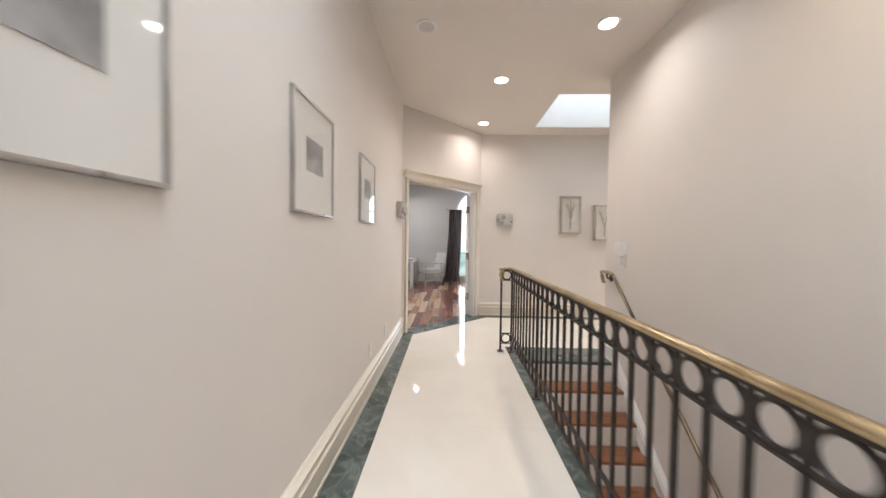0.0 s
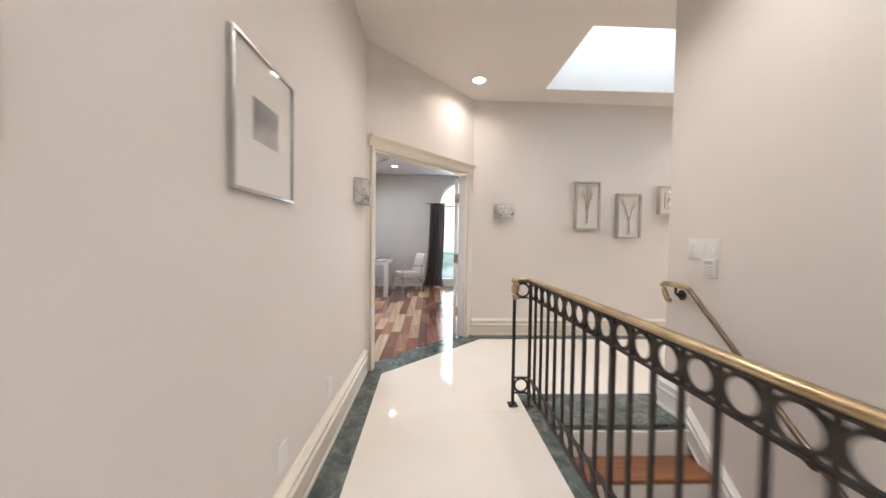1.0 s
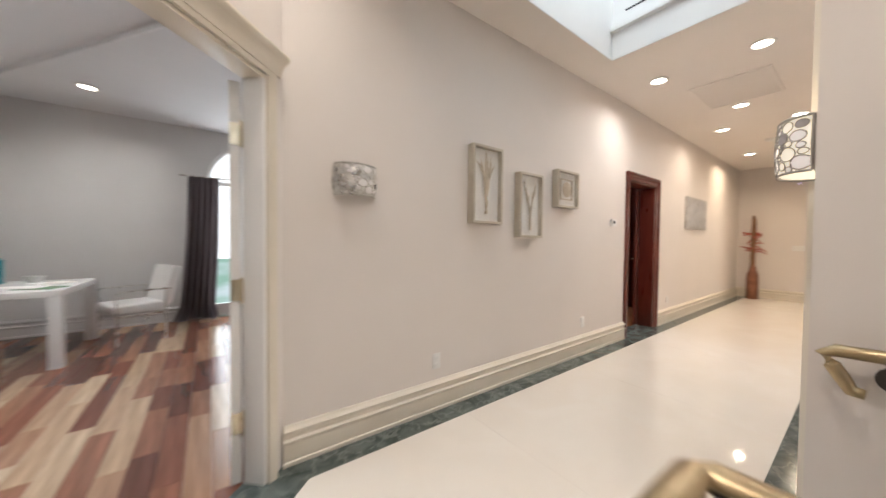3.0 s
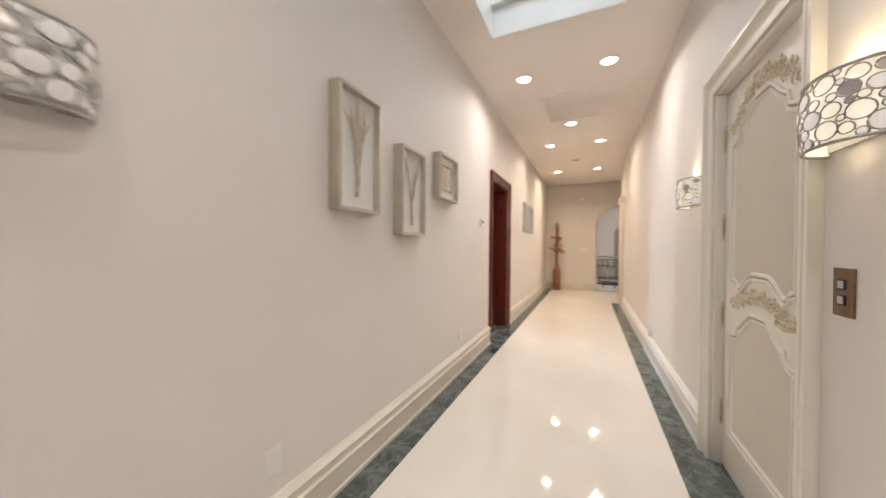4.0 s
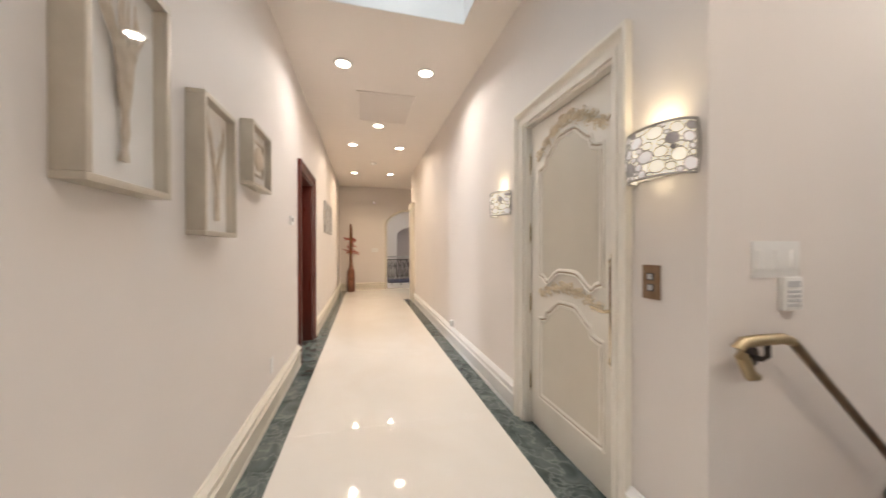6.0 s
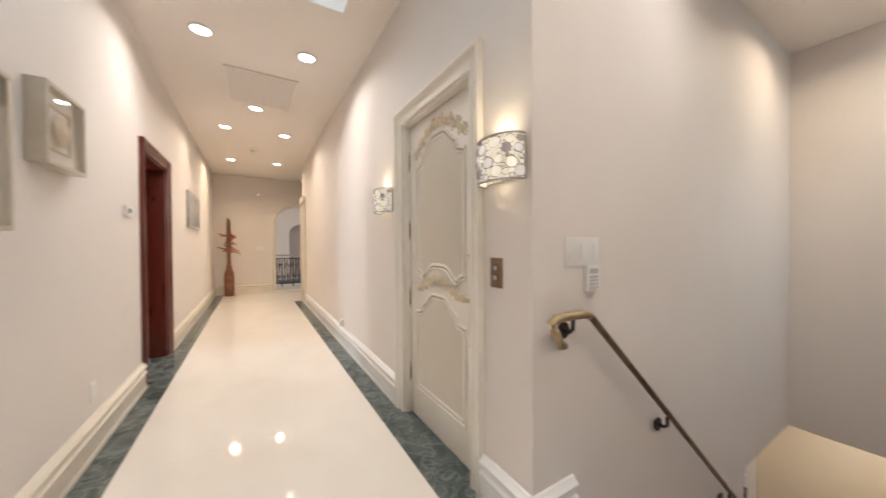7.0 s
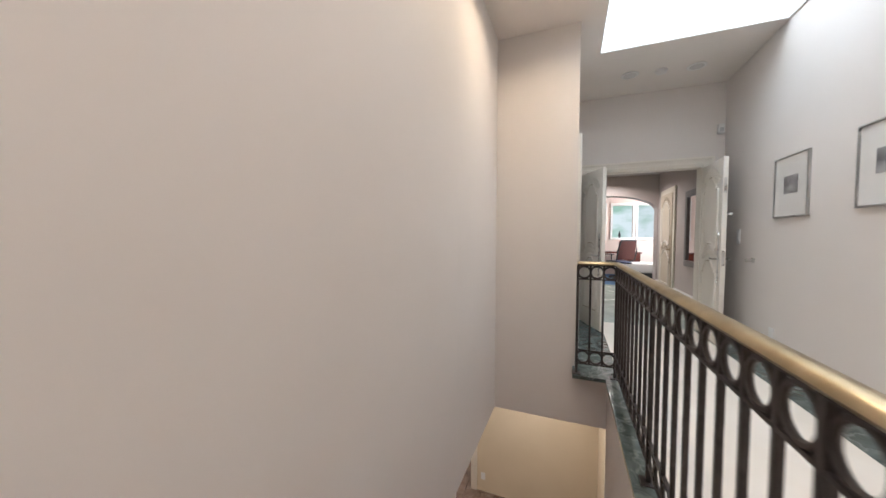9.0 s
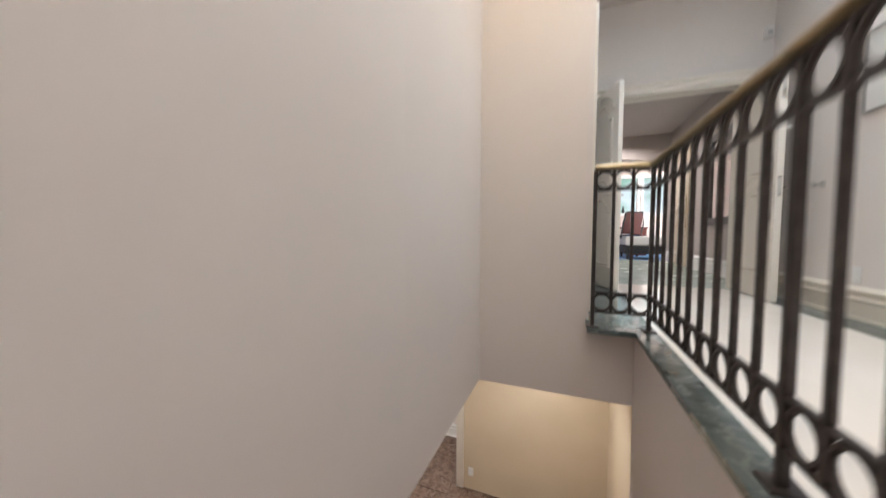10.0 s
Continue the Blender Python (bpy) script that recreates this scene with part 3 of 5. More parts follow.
# railing
def railing():
    t = thing("stair_railing", "wrought iron railing with rings and a worn brass handrail", "railing")
    X, Y1 = 0.122, -3.345
    top = [(-0.014, 0.0, 0.949), (0.04, 0.0, 0.949), (X - 0.02, 0.0, 0.949), (X, -0.02, 0.949), (X, -1.6, 0.949), (X, Y1 + 0.03, 0.949), (X + 0.03, Y1, 0.949), (0.42, Y1, 0.949)]
    bm = bmesh.new()
    tube(bm, top, 0.026, 12, flat=0.62)
    rail = part("handrail", bm, BRASS, t, "worn brass handrail")
    bm = bmesh.new()
    tube(bm, [(-0.004, -0.012, 0.945), (-0.006, -0.034, 0.938), (-0.006, -0.046, 0.915), (-0.006, -0.038, 0.885), (-0.006, -0.026, 0.86), (-0.006, -0.03, 0.835), (-0.006, -0.05, 0.816), (-0.006, -0.066, 0.824)], [0.027, 0.030, 0.031, 0.030, 0.027, 0.025, 0.022, 0.017], 12, flat=0.6)
    part("scroll_end", bm, BRASS, rail)
    runs = [((0.0, 0.0), (X, 0.0), 1), ((X, 0.0), (X, Y1), 28), ((X, Y1), (0.415, Y1), 3)]
    bars = []
    for (x0, y0), (x1, y1), n in runs:
        for z in (0.930, 0.814, 0.208, 0.092):
            w = 0.008
            part("rail_bar", boxes((min(x0, x1) - w, max(x0, x1) + w, min(y0, y1) - w, max(y0, y1) + w, z - 0.005, z + 0.005)), IRON, t)
    ring_mesh, bar_mesh = {}, None
    for ax in ("x", "y"):
        bm = bmesh.new()
        ring(bm, (0, 0, 0), 0.05, 0.0085, ax, 18, 6, 0.9)
        ring_mesh[ax] = mesh("ring", bm, IRON)
    bm = boxes((-0.008, 0.008, -0.008, 0.008, 0.092, 0.928), bevel=0.0015, segs=1)
    bar_mesh = mesh("baluster", bm, IRON)
    for (x0, y0), (x1, y1), n in runs:
        ax = "x" if abs(y1 - y0) > abs(x1 - x0) else "y"
        for i in range(n):
            c = ((i + 0.5) / n)
            for z in (0.872, 0.150):
                o = new("ring", ring_mesh[ax])
                o.parent, o.location = t, (x0 + (x1 - x0) * c, y0 + (y1 - y0) * c, z)
            if i and not (n == 28 and i in (9, 18)):
                o = new("baluster", bar_mesh)
                o.parent, o.location = t, (x0 + (x1 - x0) * i / n, y0 + (y1 - y0) * i / n, 0)
    for x, y in ((0.0, 0.0), (X, 0.0), (X, -1.075), (X, -2.150), (X, Y1), (0.415, Y1)):
        post = part("post", boxes((x - 0.0105, x + 0.0105, y - 0.0105, y + 0.0105, 0.004, 0.930), bevel=0.002, segs=1), IRON, t)
        part("base_plate", boxes((x - 0.035, x + 0.035, y - 0.035, y + 0.035, 0, 0.008), bevel=0.002, segs=1), IRON, post)
    return t


railing()


def wall_handrail():
    t = thing("wall_handrail", "worn brass handrail with a scrolled end on dark brackets", "handrail")
    s = 0.9
    end = Vector((1.09, -0.285, 0.936))
    pts = [(1.09, -0.14, 0.83), (1.09, -0.115, 0.833), (1.09, -0.10, 0.86), (1.09, -0.077, 0.90), (1.09, -0.06, 0.928), (1.09, -0.085, 0.944), (1.09, -0.165, 0.946), (1.09, -0.26, 0.944), end + Vector((0, -0.02, -0.005))]
    pts += [end + Vector((0, -0.02 - 0.3 * i, -0.005 - 0.3 * s * i)) for i in range(1, 9)]
    bm = bmesh.new()
    tube(bm, pts[:9], [0.015, 0.018, 0.019] + [0.019] * 5 + [0.016], 12)
    part("scroll_end", bm, BRASS, t)
    # same brass as the scroll; its shading and dark reflections are in the colour
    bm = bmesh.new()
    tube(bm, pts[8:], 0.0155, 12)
    part("bar", bm, SHADEBR, t, "brass bar in a darker, shaded tone")
    for y, z in ((-0.19, 0.935), (-0.98, 0.30), (-1.85, -0.48)):
        bm = bmesh.new()
        tube(bm, [(1.09, y, z), (1.09, y, z - 0.045), (1.105, y, z - 0.06), (1.145, y, z - 0.06)], 0.009, 8)
        lathe(bm, [(0.036, 0), (0.036, 0.006), (0.026, 0.014), (0.012, 0.02)][::-1], (1.133, y, z - 0.06), 18, "x")
        part("bracket", bm, IRON, t, "dark iron bracket")
    return t


wall_handrail()


# recessed lights, grille and detectors
def downlight(x, y, lit=True, z=CZ, energy=7.5, colour=WARM):
    t = thing("ceiling_light", "round recessed ceiling light, lit, in a white trim" if lit else "round recessed ceiling light, unlit, in a white trim", "ceiling light",
              Matrix.Translation((x, y, z)), "recessed ceiling lights")
    bm = bmesh.new()
    lathe(bm, [(0.066, -0.001), (0.085, -0.001), (0.092, -0.006), (0.088, -0.012), (0.07, -0.012), (0.066, -0.006)], n=28)
    part("trim_ring", bm, WHITE, t)
    bm = bmesh.new()
    lathe(bm, [(0.066, -0.009), (0.05, -0.0075), (0.0, -0.007)], n=24)
    part("lens", bm, LIT if lit else STUDYW, t)
    if lit:
        lamp("downlight_beam", "AREA", (x, y, z - 0.02), (x, y, z - 1), energy, colour, 0.11, spread=150)
    return t


downlight(0.677, -0.95, energy=6)
downlight(0.65, -2.7, energy=9, colour=(1.0, 0.78, 0.54))
for x, y in ((-0.05, -0.04), (-0.115, 1.25), (3.57, 1.29), (3.55, 0.475)):
    downlight(x, y, energy=9.5 if x > 3 else 12 if y < 1 else 5.5, colour=WARM if x > 3 else (1.0, 0.87, 0.75))
for x, y in ((6.06, 1.28), (6.07, 0.473), (8.2, 1.32), (8.16, 0.474)):
    downlight(x, y, energy=15 if x > 7 else 9, colour=(1.0, 0.77, 0.53) if x > 7 else (1.0, 0.82, 0.63))
downlight(5.09, 0.887, energy=5)
for x, y in ((-0.81, -0.92), (-0.13, -4.70), (-0.775, -4.74)):
    downlight(x, y, False)


def detector(x, y, r=0.06):
    t = thing("smoke_detector", "round white plastic smoke detector on the ceiling", "smoke detector", Matrix.Translation((x, y, CZ)), "smoke detectors")
    bm = bmesh.new()
    lathe(bm, [(r * 1.1, 0), (r * 1.1, -0.012), (r, -0.02), (r * 0.95, -0.03), (r * 0.5, -0.042), (0, -0.043)])
    part("housing", bm, PLAST, t)
    bm = bmesh.new()
    ring(bm, (0, 0, -0.03), r * 0.8, 0.003, "z", 20, 5)
    part("slot", bm, GREYP, t)


detector(7.22, 0.9), detector(-0.44, -4.715, 0.055)
grille = thing("return_grille", "flat white slatted air return grille in the ceiling", "vent", Matrix.Translation((4.51, 0.83, CZ)))
part("grille_frame", boxes((-0.43, 0.43, -0.345, -0.315, -0.012, 0), (-0.43, 0.43, 0.315, 0.345, -0.012, 0), (-0.43, -0.4, -0.315, 0.315, -0.012, 0), (0.4, 0.43, -0.315, 0.315, -0.012, 0), bevel=0.002, segs=1), CEIL, grille)
for i in range(26):
    part("slat", boxes((-0.4 + i * 0.0308, -0.4 + i * 0.0308 + 0.022, -0.315, 0.315, -0.009, -0.002)), CEIL, grille)


# wall lamps
def sconce(m, lit):
    t = thing("wall_lamp", "curved wall lamp of metal rings and glass discs, " + ("lit warm" if lit else "unlit"), "wall lamp", m, "ring-lattice wall lamps")
    w, d, h = 0.126, 0.10, 0.185

    def at(u, z, o=1.0):
        """A point of the bulging half-drum; o draws it in towards the wall."""
        k = o * (1 + 0.07 * (1 - (2 * z / h) ** 2))
        return Vector((w * k * math.sin(u), -d * k * abs(math.cos(u)) ** 0.75 - 0.004, z))
    us = [radians(-89 + 178 * i / 24) for i in range(25)]
    zs = [-h / 2 + h * i / 8 for i in range(9)]
    bm = bmesh.new()
    for z in (-h / 2, h / 2):
        tube(bm, [at(u, z) for u in us], 0.0048, 6)
    for u in (radians(-89), radians(89)):
        tube(bm, [at(u, z) for z in zs], 0.0048, 6)
    part("rim", bm, NICKEL if lit else CHROME, t)
    part("back_plate", boxes((-w, w, -0.012, 0, -h / 2 + 0.01, h / 2 - 0.01), bevel=0.002), CHROME, t)
    rnd = random.Random(7)
    spots = []
    for r, tries in ((0.0235, 14), (0.019, 160), (0.0145, 400), (0.0105, 900), (0.008, 900)):
        for _ in range(tries):
            a, z = rnd.uniform(-1.42, 1.42), rnd.uniform(-h / 2 + r, h / 2 - r)
            if all(((a - b) * 0.122 / 1.22) ** 2 + (z - y) ** 2 > (r + q - 0.0003) ** 2 for b, y, q in spots):
                spots.append((a, z, r))
    lat = bmesh.new()
    for i, (a, z, r) in enumerate(spots):
        c = at(a, z)
        n = 18 if r > 0.015 else 12
        # every ring lies on the curved drum
        circle = [at(a + r * 1.22 / 0.122 * math.cos(2 * math.pi * j / n), z + r * math.sin(2 * math.pi * j / n)) for j in range(n)]
        tube(lat, circle, 0.0025, 5, True)
        if i % 5 in ((1, 3) if lit else (4,)):
            continue
        out = Vector((c.x, c.y * 1.4, 0)).normalized()
        bm = bmesh.new()
        vs, back = [bm.verts.new(p) for p in circle], [bm.verts.new(p - out * 0.004) for p in circle]
        mid = [bm.verts.new(p + (c - p) * 0.35 + out * 0.0022) for p in circle]
        bm.faces.new(back[::-1]), bm.faces.new(mid)
        for j in range(n):
            k = (j + 1) % n
            bm.faces.new((vs[j], vs[k], back[k], back[j])), bm.faces.new((vs[j], vs[k], mid[k], mid[j]))
        part("disc", bm, (DISCG if i % 10 == 0 else DISC_LIT) if lit else (CHROME if i % 5 == 0 else DISCW if i % 5 < 3 else PEARL), t)
    part("ring_lattice", lat, NICKEL if lit else CHROME, t)
    bm = bmesh.new()
    rows = [[bm.verts.new(at(u, z, 0.93)) for u in us] for z in [q * 0.97 for q in zs]]
    for a, b in zip(rows, rows[1:]):
        for i in range(24):
            bm.faces.new((a[i], a[i + 1], b[i + 1], b[i]))
    part("shade", bm, SHADE_LIT if lit else LACQ, t)
    if lit:
        for z, e in ((0.08, 0.5), (-0.08, 0.05)):
            o = m @ Vector((0, -0.05, z))
            lamp("sconce_bulb", "AREA", o, o + Vector((0, 0, 1 if z > 0 else -1)), e, (1.0, 0.78, 0.48), 0.07, spread=150)
    return t


sconce(NW(0.31, 1.62), False), sconce(WW(0.28, 1.62), False)
sconce(SW(2.745, 1.60), True), sconce(SW(1.312, 1.60), True)


# pictures
def shadow_box(x0, x1, z0, z1, motif):
    w, h = x1 - x0, z1 - z0
    t = thing("shadow_box_frame", {"stem": "tall champagne frame holding a pale dried stem", "fork": "tall champagne frame holding a forked dried branch", "shell": "square champagne frame holding a round dried disc"}[motif],
              "picture", NW((x0 + x1) / 2, (z0 + z1) / 2), "three framed dried plants")
    b = 0.02
    bm = boxes((-w / 2, w / 2, -0.07, 0, h / 2 - b, h / 2), (-w / 2, w / 2, -0.07, 0, -h / 2, -h / 2 + b), (-w / 2, -w / 2 + b, -0.07, 0, -h / 2 + b, h / 2 - b), (w / 2 - b, w / 2, -0.07, 0, -h / 2 + b, h / 2 - b), bevel=0.003)
    part("frame", bm, SILVER, t)
    part("backing", boxes((-w / 2 + b, w / 2 - b, -0.030, -0.022, -h / 2 + b, h / 2 - b)), PAPER, t, "off-white mount board")
    g = part("pane", boxes((-w / 2 + b, w / 2 - b, -0.064, -0.062, -h / 2 + b, h / 2 - b)), GLASS, t, "clear glass pane")
    g.visible_shadow = False
    bm = bmesh.new()
    rnd = random.Random(len(motif) + 3)
    if motif == "shell":
        lathe(bm, [(0.07, 0.0), (0.078, 0.004), (0.07, 0.012), (0.045, 0.016), (0.03, 0.010), (0.0, 0.014)], (0, -0.03, 0), 28, "y")
        q = 0.105
        for s in ((-q, q, -0.022, -0.012, q - 0.008, q), (-q, q, -0.022, -0.012, -q, -q + 0.008), (-q, -q + 0.008, -0.022, -0.012, -q, q), (q - 0.008, q, -0.022, -0.012, -q, q)):
            box(bm, *s)
    elif motif == "stem":
        # a twisted bundle that fans out into thin bent twigs
        for i in range(13):
            x, f = rnd.uniform(-0.014, 0.014), (i - 6) / 6
            lean, top = f * 0.085 + rnd.uniform(-0.012, 0.012), h * (0.42 - 0.10 * f * f) + rnd.uniform(-0.05, 0.01)
            tube(bm, [(x, -0.022, -h * 0.37), (-x * 0.9, -0.024, -h * 0.24), (x * 1.3 + lean * 0.1, -0.026, -h * 0.06), (lean * 0.45 - x, -0.025, h * 0.12), (lean * 0.95 + x * 0.5, -0.024, h * 0.26), (lean * (0.75 if i % 3 else 1.25), -0.023, top)], [0.0075, 0.007, 0.006, 0.0048, 0.0035, 0.0016], 6)
    else:
        for s in (-1, 1):
            tube(bm, [(0.012, -0.022, -h * 0.38), (0.008, -0.024, -h * 0.14), (s * 0.03, -0.025, h * 0.08), (s * 0.085, -0.024, h * 0.36)], [0.011, 0.0095, 0.008, 0.003], 7)
        for i in range(12):
            s, z = (-1 if i % 2 else 1), h * (0.02 + 0.025 * i)
            x = s * (0.025 + 0.075 * i / 12)
            tube(bm, [(x * 0.8, -0.025, z - 0.02), (x + s * 0.012 * (-1 if i % 3 else 1), -0.027, z + 0.03), (x + s * 0.02 * (-1 if i % 3 else 1), -0.025, z + 0.075)], [0.0045, 0.003, 0.0012], 5)
    bmesh.ops.translate(bm, verts=bm.verts[:], vec=(0, -0.02, 0))
    part("specimen", bm, TWIG, t, "pale dried plant")


shadow_box(1.24, 1.572, 1.405, 2.03, "stem")
shadow_box(1.80, 2.122, 1.30, 1.885, "fork")
shadow_box(2.365, 2.742, 1.615, 1.99, "shell")


def photo(y0, y1, z0, z1, seed, label):
    w, h = y1 - y0, z1 - z0
    t = thing("framed_photograph", label, "picture", WW((y0 + y1) / 2, (z0 + z1) / 2), "framed grey photographs in the stair hall")
    b = 0.012
    part("frame", boxes((-w / 2, w / 2, -0.02, 0, h / 2 - b, h / 2), (-w / 2, w / 2, -0.02, 0, -h / 2, -h / 2 + b), (-w / 2, -w / 2 + b, -0.02, 0, -h / 2 + b, h / 2 - b), (w / 2 - b, w / 2, -0.02, 0, -h / 2 + b, h / 2 - b), bevel=0.002), STEEL, t)
    part("mount", boxes((-w / 2 + b, w / 2 - b, -0.009, -0.003, -h / 2 + b, h / 2 - b)), PAPER, t, "white mount board")
    p = part("print", boxes((-w * 0.2, w * 0.2, -0.0115, -0.0092, -h * 0.12, h * 0.17)), PRINT, t, "small dark grey landscape print")
    p.location = (0, 0, -0.0)
    g = part("pane", boxes((-w / 2 + b, w / 2 - b, -0.0165, -0.015, -h / 2 + b, h / 2 - b)), GLASS, t, "clear glass pane")
    g.visible_shadow = False


photo(-2.325, -1.885, 1.365, 1.885, 1, "thin metal framed grey photograph with a wide white mount")
photo(-1.37, -0.955, 1.385, 1.87, 2, "thin metal framed pale photograph with a wide white mount")
photo(-3.33, -2.89, 1.36, 1.88, 3, "thin metal framed dark photograph with a wide white mount")
photo(-4.22, -3.775, 1.345, 1.865, 4, "thin metal framed small landscape with a wide white mount")
canvas = thing("silver_canvas", "unframed silver grey textured canvas on the corridor wall", "picture", NW(6.75, 1.80))
part("canvas_face", boxes((-0.55, 0.55, -0.035, 0, -0.28, 0.28), bevel=0.004), mat("silver_leaf", (0.40, 0.38, 0.35), (0.58, 0.56, 0.53), 9, 0.45, 0.4, 0.5, 40), canvas)
for i in range(9):
    part("ridge", boxes((-0.5 + i * 0.12, -0.44 + i * 0.12, -0.039, -0.035, -0.24, 0.24), bevel=0.001, segs=1), STEEL, canvas)


# switches and outlets
def plate_thing(name, label, cat, m, w, h, material, d=0.007, group=""):
    t = thing(name, label, cat, m, group)
    part("plate", boxes((-w / 2, w / 2, -d, 0, -h / 2, h / 2), bevel=0.002), material, t)
    return t


t = plate_thing("switch_plate", "wide white plastic plate with three rocker switches", "switch", EW(-0.335, 1.205), 0.235, 0.13, PLAST)
for x in (-0.085, 0.0, 0.085):
    part("rocker", boxes((x - 0.017, x + 0.017, -0.012, -0.006, -0.034, 0.034), bevel=0.002), PLAST, t)
t = plate_thing("wall_keypad", "small white alarm keypad with grey buttons below the switches", "keypad", EW(-0.395, 1.082), 0.088, 0.118, PLAST, 0.022)
part("screen", boxes((-0.032, 0.032, -0.0235, -0.0215, 0.024, 0.046)), GREYP, t)
for i in range(4):
    for j in range(3):
        part("button", boxes((-0.03 + j * 0.023, -0.014 + j * 0.023, -0.0245, -0.0215, -0.045 + i * 0.016, -0.034 + i * 0.016), bevel=0.001, segs=1), GREYP, t)
t = plate_thing("lift_call_plate", "bronze call plate with two lit square buttons", "switch", SW(1.368, 1.11), 0.078, 0.137, BRONZE)
for z in (-0.022, 0.022):
    b = part("button", boxes((-0.0145, 0.0145, -0.011, -0.006, z - 0.0145, z + 0.0145), bevel=0.002), DARK, t)
    part("button_face", boxes((-0.0105, 0.0105, -0.0125, -0.0105, z - 0.0105, z + 0.0105)), GREYP, b)
t = plate_thing("thermostat", "small white wall thermostat with a dark display", "thermostat", NW(3.63, 1.51), 0.12, 0.085, PLAST, 0.025)
part("display", boxes((-0.035, 0.02, -0.0265, -0.0245, -0.012, 0.026)), DARK, t)


def outlet(m):
    t = plate_thing("wall_outlet", "white plastic double wall outlet", "outlet", m, 0.07, 0.115, PLAST, 0.006, "wall outlets")
    for z in (-0.026, 0.026):
        part("socket", boxes((-0.016, 0.016, -0.008, -0.005, z - 0.014, z + 0.014), bevel=0.002, segs=1), PLAST, t)


outlet(NW(0.95, 0.36)), outlet(NW(2.98, 0.36)), outlet(WW(-1.02, 0.33)), outlet(WW(-4.2, 0.29)), outlet(WW(-0.42, 0.33)), outlet(NW(5.5, 0.36))
outlet(on_wall((1.91, -5.3), (0.0, -5.3), 0.19, -2.70))
t = plate_thing("plug_adapter", "white plug-in adapter low on the corridor wall", "adapter", SW(4.3, 0.27), 0.055, 0.075, PLAST, 0.04)
part("prong_cover", boxes((-0.02, 0.02, -0.046, -0.038, -0.028, 0.028), bevel=0.004), PLAST, t)
t = plate_thing("motion_sensor", "small white corner alarm sensor high on the wall", "sensor", on_wall((0.565, -5.28), (-1.39, -5.28), 1.75, 2.48), 0.06, 0.11, PLAST, 0.05)
part("sensor_lens", boxes((-0.02, 0.02, -0.054, -0.049, -0.04, 0.01), bevel=0.003), GREYP, t)
t = plate_thing("door_stop_latch", "round brass magnetic door holder on the wall", "door holder", WW(-4.55, 0.94), 0.05, 0.05, CHROME)
bm = bmesh.new()
lathe(bm, [(0.012, 0), (0.012, -0.045), (0.02, -0.05), (0.02, -0.06), (0, -0.062)], n=14, axis="y")
part("knob", bm, CHROME, t)
t = plate_thing("switch_plate", "narrow white switch plate beside the double doors", "switch", WW(-4.86, 1.18), 0.07, 0.16, PLAST)
part("rocker", boxes((-0.016, 0.016, -0.011, -0.006, -0.04, 0.04), bevel=0.002), PLAST, t)
t = plate_thing("wall_sensor", "small round corridor sensor with a violet light", "sensor", on_wall((10, 1.9), (10, -3), 1.09, 2.6), 0.07, 0.05, PLAST, 0.02)
part("indicator_light", boxes((-0.02, 0.02, -0.024, -0.019, -0.008, 0.008)), LEDB, t)
t = plate_thing("switch_plate", "wide white switch plate on the corridor end wall", "switch", on_wall((10, 1.9), (10, -3), 1.12, 1.18), 0.2, 0.12, PLAST)
for x in (-0.06, 0, 0.06):
    part("rocker", boxes((x - 0.016, x + 0.016, -0.011, -0.006, -0.034, 0.034), bevel=0.002), PLAST, t)


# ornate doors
# brown tone that puts the shade of the moulding grooves into the colour
SHADOWP = mat("groove_shade_paint", (0.36, 0.27, 0.18), (0.46, 0.36, 0.25), 12, 0.45, bump=0.1)


def panel_outline(x0, x1, z0, z1, rise_top, rise_bot, n=24):
    """A panel with scrolled shoulders: bottom and top edges swell by the given rises."""
    w = x1 - x0

    def ogee(u, low):
        v = min((u - 0.14) / 0.26, 1.0)
        return low + (0.93 - low) * v * v * (3 - 2 * v) + 0.07 * math.sin(math.pi * min((u - 0.14) / 0.72, 1))

    def top(u):
        """A coved ear, a step up at the cusp, then an ogee to a broad crown."""
        u = min(u, 1 - u)
        return rise_top * (0.14 * (u / 0.14) ** 2 if u < 0.135 else ogee(max(u, 0.14), 0.40))

    def bottom(u):
        """A quarter-round ear that drops to the dip, then an ogee."""
        u = min(u, 1 - u)
        return 0.045 * math.sqrt(max(0.0, 1 - (u / 0.13) ** 2)) if u < 0.13 else rise_bot * (ogee(max(u, 0.14), 0.0))
    pts = [(x0 + w * i / n, z0 + bottom(i / n)) for i in range(n + 1)] if rise_bot else [(x0, z0), (x1, z0)]
    pts += [(x1 - w * i / (2 * n), z1 + top(i / (2 * n))) for i in range(2 * n + 1)]
    return pts


